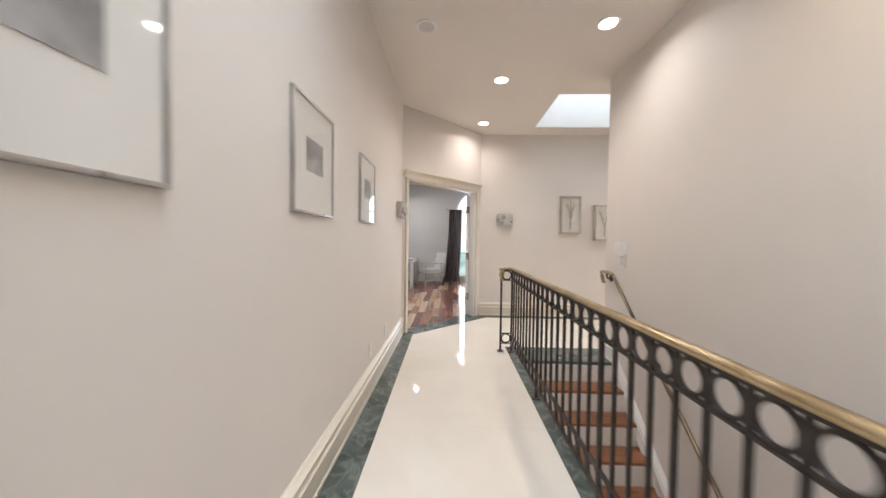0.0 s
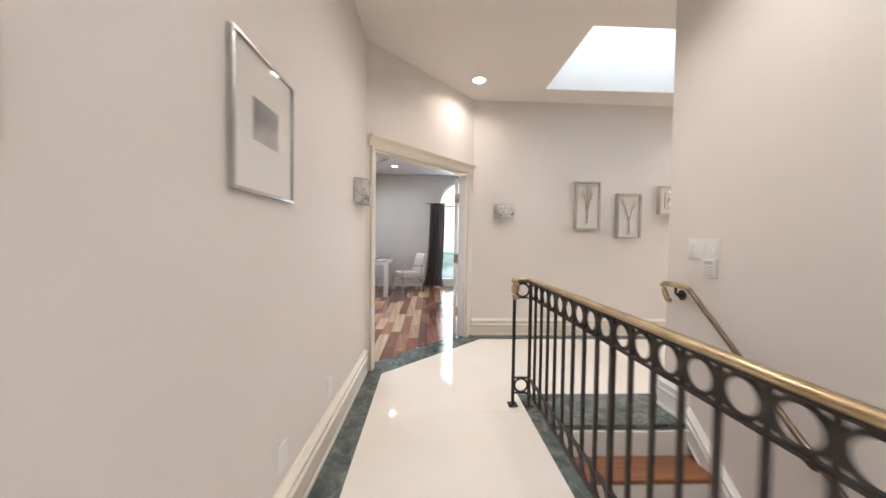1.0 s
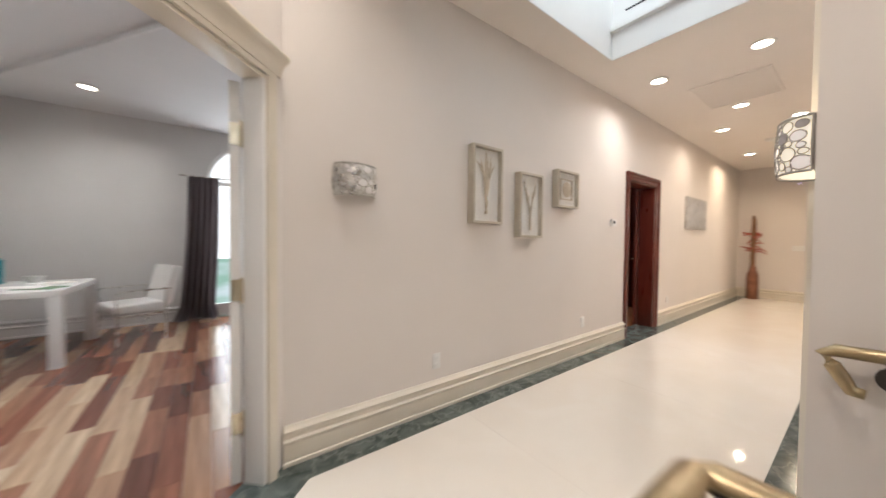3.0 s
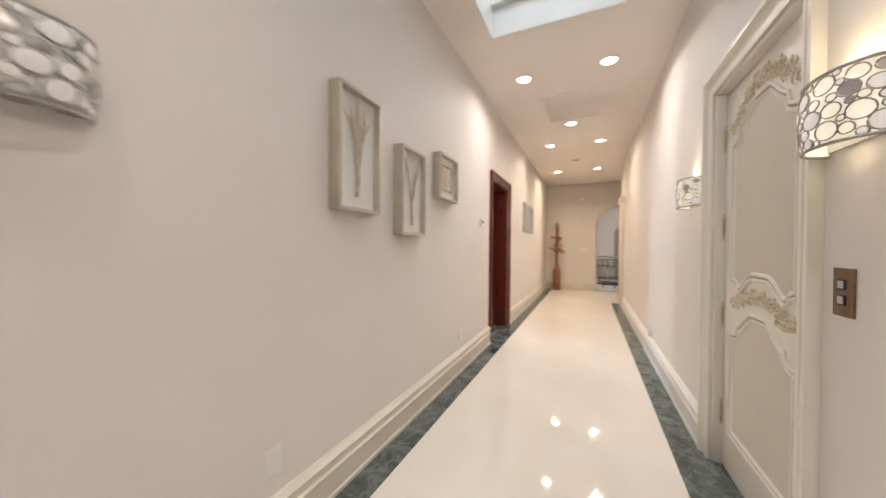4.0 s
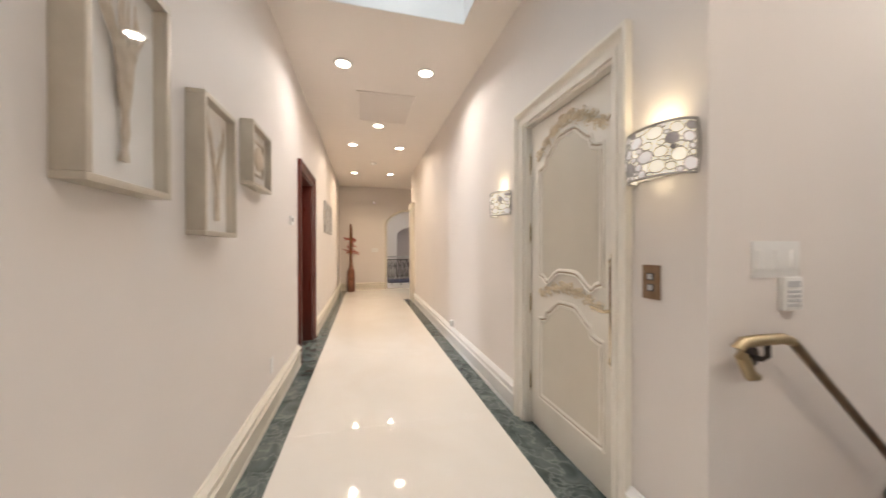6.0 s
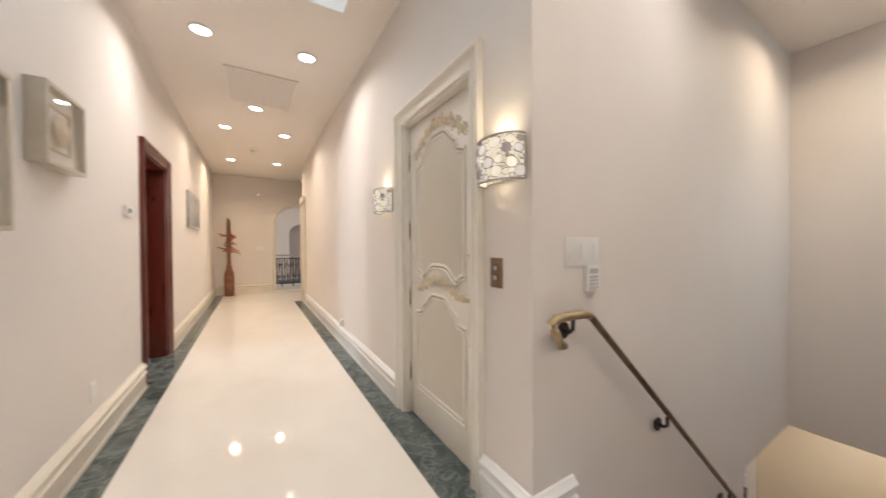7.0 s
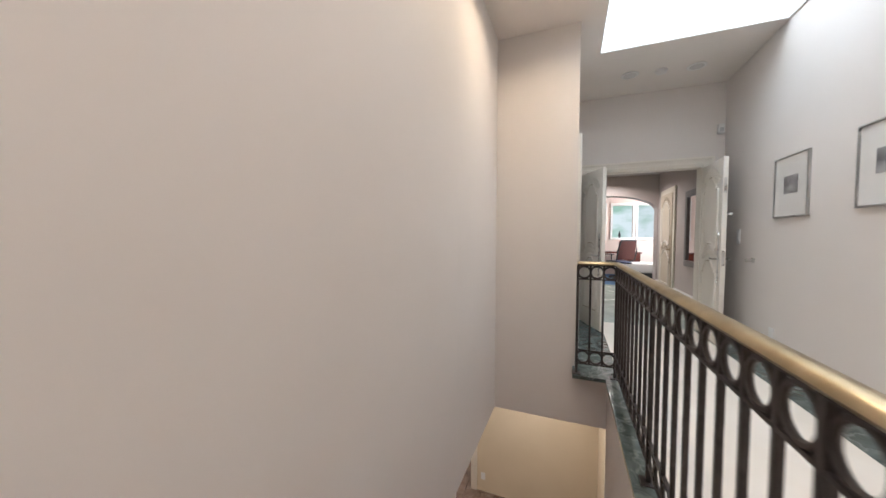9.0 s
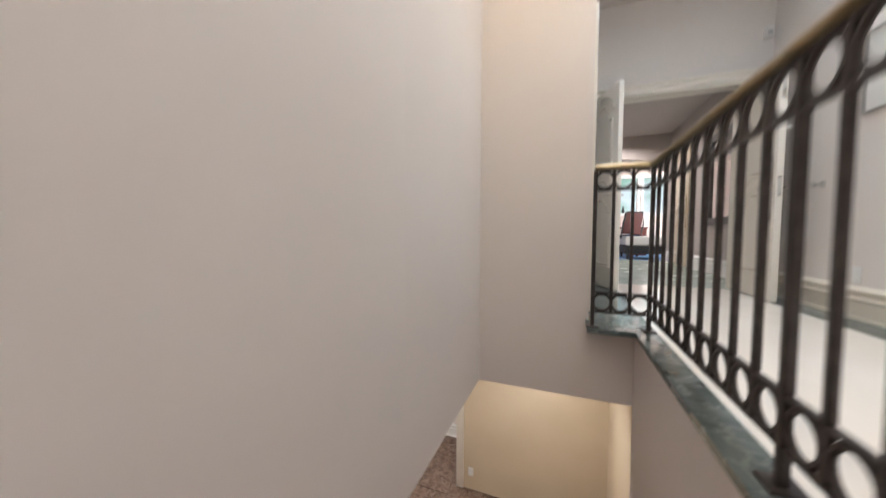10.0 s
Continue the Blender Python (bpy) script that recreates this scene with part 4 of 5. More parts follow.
def raised_panel(parent, pts, y, s, field):
    """Field and stepped moulding of one panel on the face at y; s is the side that it faces."""
    cx, cz = sum(p[0] for p in pts) / len(pts), sum(p[1] for p in pts) / len(pts)
    n = len(pts)

    def inset(d):
        out = []
        for i, (x, z) in enumerate(pts):
            (xa, za), (xb, zb) = pts[i - 1], pts[(i + 1) % n]
            e, g = Vector((x - xa, z - za)).normalized(), Vector((xb - x, zb - z)).normalized()
            m = Vector((-e.y - g.y, e.x + g.x))
            m = m.normalized() / max(0.6, m.length / 2)
            out.append((x + m.x * d, z + m.y * d))
        return out
    # the middle step takes the browner colour, as painted groove shade
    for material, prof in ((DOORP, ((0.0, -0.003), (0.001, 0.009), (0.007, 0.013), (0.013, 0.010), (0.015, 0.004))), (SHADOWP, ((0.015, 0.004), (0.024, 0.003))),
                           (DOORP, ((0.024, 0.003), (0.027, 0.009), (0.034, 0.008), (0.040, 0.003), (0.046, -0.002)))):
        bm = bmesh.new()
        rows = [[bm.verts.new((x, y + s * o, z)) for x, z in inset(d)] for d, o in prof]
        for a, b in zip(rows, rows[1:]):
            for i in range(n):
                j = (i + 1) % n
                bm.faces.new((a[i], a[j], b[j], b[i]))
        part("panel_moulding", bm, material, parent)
    bm = bmesh.new()
    f = [bm.verts.new((x, y + s * 0.0015, z)) for x, z in inset(0.038)]
    b = [bm.verts.new((v.co.x, y - s * 0.004, v.co.z)) for v in f]
    bmesh.ops.triangulate(bm, faces=[bm.faces.new(f), bm.faces.new(b[::-1])])
    for i in range(len(f)):
        j = (i + 1) % len(f)
        bm.faces.new((f[i], f[j], b[j], b[i]))
    part("panel_field", bm, field, parent, "greyish putty door panel")


def scroll(bm, x, y, z, r, turn, side, s=1):
    pts, n = [], 16
    for i in range(n + 1):
        a = turn * math.pi * 2 * i / n
        k = r * (1 - 0.78 * i / n)
        pts.append((x + side * (k * math.cos(a) - r), y, z + k * math.sin(a)))
    tube(bm, pts, [0.0046 * (1 - 0.5 * i / n) for i in range(n + 1)], 5)


def carving(parent, cx, cz, w, y, s, droop, gilt=GILT, big=1.0):
    """A gilded garland: paired scrolls, leaves and a crest."""
    bm = bmesh.new()
    for side in (-1, 1):
        for k in range(8):
            u = (k + 0.5) / 8
            x, z = cx + side * u * w / 2, cz - droop * u ** 1.6 + (0.012 if k % 2 else -0.012)
            scroll(bm, x, y + s * 0.004, z, (0.034 - 0.002 * k) * big, 1.3, side * (1 if k % 2 else -1))
            for q in range(4):
                a = 0.4 + q * 1.35 + k * 0.8
                tube(bm, [(x, y + s * 0.003, z), (x + 0.022 * big * math.cos(a) * side, y + s * 0.009, z + 0.022 * big * math.sin(a)), (x + 0.038 * big * math.cos(a + 0.7) * side, y + s * 0.003, z + 0.036 * big * math.sin(a + 0.7)), (x + 0.036 * big * math.cos(a + 1.3) * side, y + s * 0.002, z + 0.036 * big * math.sin(a + 1.3))], [0.003, 0.0048, 0.0036, 0.0012], 6)
        tube(bm, [(cx + side * 0.02, y + s * 0.003, cz - 0.01), (cx + side * w * 0.25, y + s * 0.003, cz - droop * 0.3), (cx + side * w * 0.5, y + s * 0.003, cz - droop)], 0.0035, 5)
    lathe(bm, [(0.024, 0), (0.02, s * 0.008), (0.008, s * 0.013)], (cx, y, cz), 12, "y")
    part("carving", bm, gilt, parent, "gilded scroll carving" if gilt is GILT else "painted scroll carving")


def ornate_leaf(t, w, h, y0, y1, faces, field, lever, brass=GOLD, gilt=GILT, long=True, body=DOORP):
    """A tall leaf from x = 0 to w with two scrolled panels on the given faces; lever: x of the handle."""
    part("leaf", boxes((0, w, y0, y1, 0.006, h), bevel=0.003), body, t)
    for s in faces:
        y = y1 if s > 0 else y0
        m = 0.105 if w > 0.75 else 0.095
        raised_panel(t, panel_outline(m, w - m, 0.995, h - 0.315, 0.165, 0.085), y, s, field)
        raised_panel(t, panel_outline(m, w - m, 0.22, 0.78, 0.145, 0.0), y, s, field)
        carving(t, w / 2, h - 0.082, w - 2 * m + 0.04, y, s, 0.17, gilt, 1.05)
        carving(t, w / 2, 1.012, w - 2 * m - 0.02, y, s, 0.085, gilt, 0.8)
        plate = part("lock_plate", boxes((lever - 0.018, lever + 0.018, y if s > 0 else y - 0.005, y + 0.005 if s > 0 else y, 0.70 if long else 0.90, 1.17 if long else 0.98), bevel=0.002), brass, t, "brass lock plate")
        for z, up in ((1.17, 1), (0.70, -1)) if long else ():
            bm = bmesh.new()
            tube(bm, [(lever, y + s * 0.003, z - up * 0.01), (lever + 0.012, y + s * 0.005, z + up * 0.014), (lever, y + s * 0.004, z + up * 0.034), (lever - 0.004, y + s * 0.003, z + up * 0.05)], [0.012, 0.010, 0.007, 0.003], 7)
            tube(bm, [(lever, y + s * 0.003, z - up * 0.01), (lever - 0.014, y + s * 0.005, z + up * 0.012), (lever - 0.006, y + s * 0.004, z + up * 0.03)], [0.010, 0.008, 0.004], 7)
            part("plate_finial", bm, brass, plate)
        bm = bmesh.new()
        dirn = 1 if lever < w / 2 else -1
        tube(bm, [(lever, y, 0.94), (lever, y + s * 0.05, 0.94), (lever + dirn * 0.015, y + s * 0.058, 0.94), (lever + dirn * 0.05, y + s * 0.056, 0.948), (lever + dirn * 0.08, y + s * 0.05, 0.942), (lever + dirn * 0.10, y + s * 0.045, 0.952)], [0.011, 0.009, 0.009, 0.008, 0.008, 0.006], 8)
        part("lever", bm, brass, plate)


def hinge(t, x, y, z, material=GOLD):
    bm = bmesh.new()
    lathe(bm, [(0.001, -0.078), (0.005, -0.07), (0.003, -0.06), (0.0065, -0.054), (0.0065, 0.054), (0.003, 0.06), (0.005, 0.07), (0.001, 0.078)], (x, y, z), 10)
    box(bm, x - 0.002, x + 0.014, y - 0.001, y + 0.003, z - 0.045, z + 0.045)
    part("hinge", bm, material, t)


t = thing("ornate_door", "closed ivory door with putty scrolled panels and gilded carving", "door", on_wall((8.0, -0.025), (1.155, -0.025), 5.612), kind="structure")
ornate_leaf(t, 0.82, 2.10, 0.045, 0.09, (-1,), PANEL, 0.762)
for z in (0.3, 0.85, 1.35, 1.85):
    hinge(t, -0.003, 0.038, z)
t = thing("double_door_leaf", "open ivory panelled door leaf swung into the hall", "door", Matrix.Translation((0.30, -5.28, 0)) @ Matrix.Rotation(radians(112), 4, "Z"), "double doors", "structure")
ornate_leaf(t, 0.58, 2.02, -0.045, 0.0, (-1, 1), DOORP, 0.53, CHROME, DOORP)
t = thing("double_door_leaf", "open ivory panelled door leaf with nickel locks", "door", Matrix.Translation((-1.02, -5.28, 0)) @ Matrix.Rotation(radians(88), 4, "Z"), "double doors", "structure")
ornate_leaf(t, 0.66, 2.02, -0.0, 0.045, (-1, 1), DOORP, 0.60, CHROME, DOORP)
for z in (0.95, 1.72):
    part("latch_plate", boxes((0.6605, 0.664, 0.01, 0.035, z - 0.08, z + 0.08), bevel=0.001, segs=1), CHROME, t)
bm = bmesh.new()
lathe(bm, [(0.02, 0), (0.02, 0.02), (0.012, 0.03), (0.02, 0.045), (0.02, 0.06)], (0.60, 0.045, 1.42), 14, "y")
part("thumb_turn", bm, CHROME, t)
# the study door, swung open against the room side
t = thing("study_door", "white study door standing wide open on brass hinges", "door", on_wall(A, B, 1.488) @ Matrix.Translation((0, 0.123, 0)) @ Matrix.Rotation(radians(39), 4, "Z"), kind="structure")
part("leaf", boxes((0.0, 0.80, 0.0, 0.045, 0.01, 2.04), bevel=0.003), WHITE, t)
for z in (0.32, 1.0, 1.78):
    bm = boxes((-0.012, 0.04, -0.004, 0.0, z - 0.055, z + 0.055), (-0.004, -0.001, 0.002, 0.043, z - 0.055, z + 0.055), bevel=0.001, segs=1)
    lathe(bm, [(0.004, -0.066), (0.009, -0.058), (0.009, 0.058), (0.004, 0.066)], (-0.012, -0.004, z), 10)
    part("hinge", bm, GOLD, t, "polished brass hinge")


# ---- the study ----
SY = 6.15
wall("wall_study_back", (-2.65, SY), (1.3, SY), 0.15, -0.03, 2.97, STUDYW, "pale grey study wall with an arched garden window", holes=[(2.2, 3.5, -0.03, 2.15, 0.66)])
wall("wall_study_west", (-2.65, 0.75), (-2.65, SY), 0.15, -0.03, 2.97, STUDYW, "pale grey study wall")
wall("wall_study_east", (1.3, SY), (1.3, 1.98), 0.15, -0.03, 2.97, STUDYW, "pale grey study wall")
wall("wall_study_south", (-1.4, 0.75), (-2.65, 0.75), 0.1, -0.03, 2.97, STUDYW, "pale grey study wall")
SK = (-2.55, -1.62, 2.0, 3.0)
bm = bmesh.new()
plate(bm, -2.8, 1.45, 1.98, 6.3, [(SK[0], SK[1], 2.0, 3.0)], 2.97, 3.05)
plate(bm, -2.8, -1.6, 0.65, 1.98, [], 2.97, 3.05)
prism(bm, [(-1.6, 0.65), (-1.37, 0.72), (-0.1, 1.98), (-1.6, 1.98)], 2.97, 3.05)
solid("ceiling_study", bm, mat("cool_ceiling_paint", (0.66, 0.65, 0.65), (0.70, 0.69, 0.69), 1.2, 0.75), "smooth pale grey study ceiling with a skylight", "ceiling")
bm = boxes((SK[0] - 0.06, SK[0], 1.94, 3.06, 3.05, 3.96), (SK[1], SK[1] + 0.06, 1.94, 3.06, 3.05, 3.96), (SK[0], SK[1], 1.94, 2.0, 3.05, 3.96), (SK[0], SK[1], 3.0, 3.06, 3.05, 3.96), (SK[0] - 0.06, SK[1] + 0.06, 1.94, 3.06, 3.96, 4.02))
solid("skylight_shaft", bm, WHITE, "white painted skylight shaft in the study", "skylight")
bm = bmesh.new()
prism(bm, [(-2.65, 5.95), (-2.45, 6.15), (0.3, 2.4), (0.05, 2.2)], 2.93, 2.97)
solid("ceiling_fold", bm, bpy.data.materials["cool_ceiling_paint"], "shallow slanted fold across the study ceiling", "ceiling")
downlight(-1.51, 5.2, True, 2.97, 9, (1, 0.95, 0.88)), downlight(-1.98, 4.45, True, 2.97, 9, (1, 0.95, 0.88))
skirting((-2.65, SY), (-0.45, SY), material=STUDYW), skirting((-2.65, 0.75), (-2.65, SY), material=STUDYW)

# hardwood planks, each a piece, running towards the garden
study_floor = thing("floor_study", "striped multi-toned hardwood plank floor of the study", "floor", kind="structure")
part("screed", boxes((-2.65, 1.3, 1.98, SY, -0.3, -0.02), (-2.65, -1.4, 0.75, 1.98, -0.3, -0.02)), WALL, study_floor)
bm = bmesh.new()
prism(bm, [(-1.4, 0.75), (-1.36, 0.715), (-0.1, 1.98), (-1.4, 1.98)], -0.3, -0.02)
part("screed", bm, WALL, study_floor)
rnd = random.Random(11)
plank_meshes = []
for k, L in enumerate((0.45, 0.62, 0.8, 1.0)):
    plank_meshes.append((L, mesh("plank", boxes((0.001, 0.1235, 0.001, L - 0.001, -0.02, 0.0), bevel=0.0015, segs=1), PLANK)))
for i in range(32):
    x, y = -2.65 + 0.1245 * i, 0.80 + rnd.uniform(-0.5, 0)
    while y < SY:
        L, me = plank_meshes[rnd.randrange(4)]
        # keep clear of the slanted doorway
        limit = 0.80 if x < -1.24 else 0.65 + (x + 0.1245 + 1.24) * 1.026
        start = max(y, limit) if x < 0.2 else max(y, 1.985)
        if y + L > start + 0.12:
            o = new("plank", me)
            o.parent = study_floor
            end = min(y + L, SY)
            o.location, o.scale = (x, start, 0), (1, (end - start) / L, 1)
        y += L
d = (B - A).normalized()
nrm = Vector((-d.y, d.x))
sill = slab([tuple(A + d * 0.095), tuple(A + d * 1.515), tuple(A + d * 1.515 + nrm * 0.12), tuple(A + d * 0.095 + nrm * 0.12)], GREEN, "threshold_slab")
sill.location.z = 0.003

# arched garden window with its frame
win = thing("window_1", "tall arched garden window with white glazing bars", "window", kind="structure")
part("window_frame", boxes((-0.45, -0.39, SY + 0.02, SY + 0.08, 0, 2.15), (0.79, 0.85, SY + 0.02, SY + 0.08, 0, 2.15), (-0.45, 0.85, SY + 0.02, SY + 0.08, 2.12, 2.18), bevel=0.004), WHITE, win)
part("mullion", boxes((0.17, 0.23, SY + 0.025, SY + 0.075, 0, 2.12), bevel=0.004), WHITE, win)
part("sill_rail", boxes((-0.39, 0.79, SY + 0.025, SY + 0.075, 0.0, 0.2), bevel=0.004), WHITE, win)
bm = bmesh.new()
tube(bm, [(0.20 + 0.62 * math.cos(math.pi * i / 20), SY + 0.05, 2.15 + 0.63 * math.sin(math.pi * i / 20)) for i in range(21)], 0.028, 8)
part("arch_bar", bm, WHITE, win)


def curtain(x0, x1, y, h):
    t = thing("curtain", "floor-length grey silk curtain pooling on the floor beside the window", "curtain")
    bm = bmesh.new()
    n, rows = 60, 22
    grid = []
    for r in range(rows + 1):
        v = r / rows
        z = h * (1 - v) + 0.012
        row = []
        for i in range(n + 1):
            u = i / n
            x = x0 + (x1 - x0) * u
            spread = 1 + 0.35 * max(0, v - 0.9) * 10 + 0.15 * v
            x = (x0 + x1) / 2 + (x - (x0 + x1) / 2) * spread - 0.10 * v * v
            f = math.sin(u * math.pi * 11 + 0.8 * math.sin(v * 3)) * (0.035 + 0.02 * v)
            row.append(bm.verts.new((x, y + f - 0.18 * max(0, v - 0.93) * 12 * (0.5 + 0.5 * math.sin(u * 9)), z if v < 0.97 else 0.015 + 0.02 * abs(math.sin(u * 14)))))
        grid.append(row)
    for a, b in zip(grid, grid[1:]):
        for i in range(n):
            bm.faces.new((a[i], a[i + 1], b[i + 1], b[i]))
    bmesh.ops.solidify(bm, geom=bm.faces[:], thickness=0.004)
    part("drape", bm, CURT, t)
    bm = bmesh.new()
    tube(bm, [(x0 - 0.1, y, h + 0.01), (1.0, y, h + 0.01)], 0.012, 10)
    part("rod", bm, CHROME, t)


curtain(-0.66, -0.28, 6.03, 2.2)


def desk():
    t = thing("desk", "square-legged white lacquered desk against the study wall", "desk", Matrix.Translation((-2.0, 5.05, 0)))
    part("desktop", boxes((-0.45, 0.45, -0.6, 0.6, 0.69, 0.75), bevel=0.004), LACQ, t)
    for x in (-0.405, 0.405):
        for y in (-0.555, 0.555):
            part("leg", boxes((x - 0.045, x + 0.045, y - 0.045, y + 0.045, 0, 0.69), bevel=0.003), LACQ, t)


desk()


def armchair():
    t = thing("desk_chair", "white leather armchair on a slim metal frame by the desk", "chair", Matrix.Translation((-1.16, 5.33, 0)) @ Matrix.Rotation(radians(24), 4, "Z"))
    part("seat", boxes((-0.28, 0.24, -0.27, 0.27, 0.36, 0.47), bevel=0.03, segs=3), LEATH, t)
    back = boxes((-0.05, 0.05, -0.27, 0.27, 0.0, 0.50), bevel=0.03, segs=3)
    bmesh.ops.rotate(back, verts=back.verts[:], matrix=Matrix.Rotation(radians(14), 3, "Y"))
    bmesh.ops.translate(back, verts=back.verts[:], vec=(0.22, 0, 0.42))
    part("backrest", back, LEATH, t)
    for s in (-1, 1):
        bm = bmesh.new()
        tube(bm, [(-0.25, s * 0.3, 0), (-0.25, s * 0.3, 0.6), (-0.22, s * 0.3, 0.63), (0.2, s * 0.3, 0.63), (0.26, s * 0.3, 0.62)], 0.011, 8)
        tube(bm, [(0.2, s * 0.3, 0), (0.2, s * 0.3, 0.62)], 0.011, 8)
        tube(bm, [(-0.25, s * 0.3, 0.34), (0.2, s * 0.3, 0.34)], 0.01, 8)
        part("arm_frame", bm, CHROME, t)
    bm = bmesh.new()
    tube(bm, [(-0.25, -0.3, 0.34), (-0.25, 0.3, 0.34)], 0.01, 8)
    part("stretcher", bm, CHROME, t)


armchair()
t = thing("woven_basket", "round woven brown basket with a flat lid under the desk", "basket", Matrix.Translation((-2.02, 4.12, 0)))
bm = bmesh.new()
lathe(bm, [(0.17, 0), (0.205, 0.02), (0.215, 0.15), (0.21, 0.30), (0.20, 0.33)], n=28)
part("basket_body", bm, WICK, t)
bm = bmesh.new()
lathe(bm, [(0.212, 0.332), (0.218, 0.345), (0.212, 0.365), (0.08, 0.375), (0, 0.376)], n=28)
part("lid", bm, WICK, t)
for k in range(7):
    bm = bmesh.new()
    ring(bm, (0, 0, 0.04 + k * 0.042), 0.214, 0.006, "z", 28, 5)
    part("weave_band", bm, WICK, t)
t = thing("magazine_rack", "slim metal rack with stacked white papers on the floor", "rack", Matrix.Translation((-2.42, 3.95, 0)))
for x, y in ((-0.12, -0.1), (0.12, -0.1), (-0.12, 0.1), (0.12, 0.1)):
    bm = bmesh.new()
    tube(bm, [(x, y, 0), (x, y, 0.58)], 0.008, 8)
    part("upright", bm, STEEL, t)
for z in (0.08, 0.3, 0.52):
    part("tray", boxes((-0.13, 0.13, -0.11, 0.11, z, z + 0.012), bevel=0.002), STEEL, t)
t = thing("paper_stack", "uneven stack of white papers in the rack", "papers", Matrix.Translation((-2.42, 3.95, 0.312)))
part("paper_block", boxes((-0.1, 0.1, -0.09, 0.09, 0, 0.1), bevel=0.002), PAPER, t)
t = thing("paper_stack", "low stack of white papers in the rack", "papers", Matrix.Translation((-2.42, 3.95, 0.092)))
part("paper_block", boxes((-0.09, 0.1, -0.09, 0.08, 0, 0.07), bevel=0.002), PAPER, t)
t = thing("glass_vase", "square teal glass vase on the desk", "vase", Matrix.Translation((-2.25, 5.35, 0.75)))
part("vase_body", boxes((-0.065, 0.065, -0.065, 0.065, 0, 0.26), bevel=0.012), TEAL, t)
part("neck", boxes((-0.045, 0.045, -0.045, 0.045, 0.26, 0.28), bevel=0.006), TEAL, t)
t = thing("white_bowl", "small white ceramic bowl on the desk", "bowl", Matrix.Translation((-1.98, 5.4, 0.75)))
bm = bmesh.new()
lathe(bm, [(0.04, 0), (0.05, 0.01), (0.085, 0.07), (0.08, 0.075), (0.045, 0.02), (0, 0.015)])
part("bowl_body", bm, LACQ, t)
t = thing("white_mug", "white mug standing on the desk", "mug", Matrix.Translation((-2.28, 4.7, 0.75)))
bm = bmesh.new()
lathe(bm, [(0.04, 0), (0.043, 0.1), (0.039, 0.1), (0.036, 0.01), (0, 0.01)])
part("mug_body", bm, LACQ, t)
bm = bmesh.new()
tube(bm, [(0.04, 0, 0.08), (0.07, 0, 0.075), (0.07, 0, 0.035), (0.04, 0, 0.025)], 0.006, 6)
part("mug_handle", bm, LACQ, t)
for x, y, r, m, lab in ((-1.95, 4.85, 12, PAPER, "open white notebook lying on the desk"), (-1.75, 4.75, -20, HEDGE, "green magazine lying on the desk"), (-1.8, 5.2, 35, PAPER, "loose white papers on the desk")):
    t = thing("desk_papers", lab, "papers", Matrix.Translation((x, y, 0.75)) @ Matrix.Rotation(radians(r), 4, "Z"))
    part("cover", boxes((-0.15, 0.15, -0.11, 0.11, 0, 0.008), bevel=0.001, segs=1), m, t)
    part("page", boxes((-0.14, 0.0, -0.1, 0.1, 0.008, 0.013)), PAPER, t)
t = thing("silver_framed_picture", "tall silver framed muted picture on the study wall", "picture", on_wall((-2.65, 0.75), (-2.65, SY), 4.55, 1.66))
part("frame", boxes((-0.36, 0.36, -0.035, 0, 0.42, 0.5), (-0.36, 0.36, -0.035, 0, -0.5, -0.42), (-0.36, -0.28, -0.035, 0, -0.42, 0.42), (0.28, 0.36, -0.035, 0, -0.42, 0.42), bevel=0.006), STEEL, t)
part("print", boxes((-0.28, 0.28, -0.015, -0.005, -0.42, 0.42)), mat("muted_print", (0.42, 0.36, 0.33), (0.66, 0.58, 0.52), 3, 0.5), t, "muted beige and rose print")

# ---- the library behind the dark doorway ----
wall("wall_library_back", (3.5, 4.8), (6.3, 4.8), 0.1, -0.03, 2.9, MAHOG, "dark mahogany panelled library wall", holes=[(1.75, 2.05, 0.5, 2.2)])
wall("wall_library_west", (3.5, 1.98), (3.5, 4.8), 0.1, -0.03, 2.9, MAHOG, "dark mahogany library wall")
wall("wall_library_east", (6.3, 4.8), (6.3, 1.98), 0.1, -0.03, 2.9, MAHOG, "dark mahogany library wall")
solid("ceiling_library", boxes((3.4, 6.4, 1.98, 4.9, 2.9, 2.96)), CEIL, "white library ceiling", "ceiling")
solid("floor_library", boxes((3.4, 6.4, 2.0, 4.8, -0.06, -0.004)), TREAD, "dark red wooden library floor", "floor")
lamp("window_glow", "AREA", (5.4, 4.84, 1.35), (4.5, 1.9, 1.15), 15, (0.85, 0.92, 1.0), 0.28, 1.6, 110.0)
# unseen ceiling light, added only to brighten the library
downlight(4.7, 3.2, True, 2.9, 14)
lib = thing("bookcase", "tall dark mahogany bookcase with open shelves", "bookcase", Matrix.Translation((6.09, 3.6, 0)))
part("side_panel", boxes((-0.2, 0.2, -0.9, -0.87, 0, 2.4), bevel=0.003), MAHOG, lib)
part("side_panel", boxes((-0.2, 0.2, 0.87, 0.9, 0, 2.4), bevel=0.003), MAHOG, lib)
part("back_panel", boxes((0.18, 0.2, -0.87, 0.87, 0, 2.4)), MAHOG, lib)
for k in range(7):
    part("shelf", boxes((-0.2, 0.18, -0.87, 0.87, 0.1 + k * 0.36, 0.13 + k * 0.36), bevel=0.002), MAHOG, lib)
t = thing("library_door", "dark red mahogany door standing open into the library", "door", Matrix.Translation((4.905, 1.99, 0)) @ Matrix.Rotation(radians(20), 4, "Z"), kind="structure")
part("leaf", boxes((0, 0.8, 0, 0.045, 0.01, 2.07), bevel=0.003), MAHOG, t)
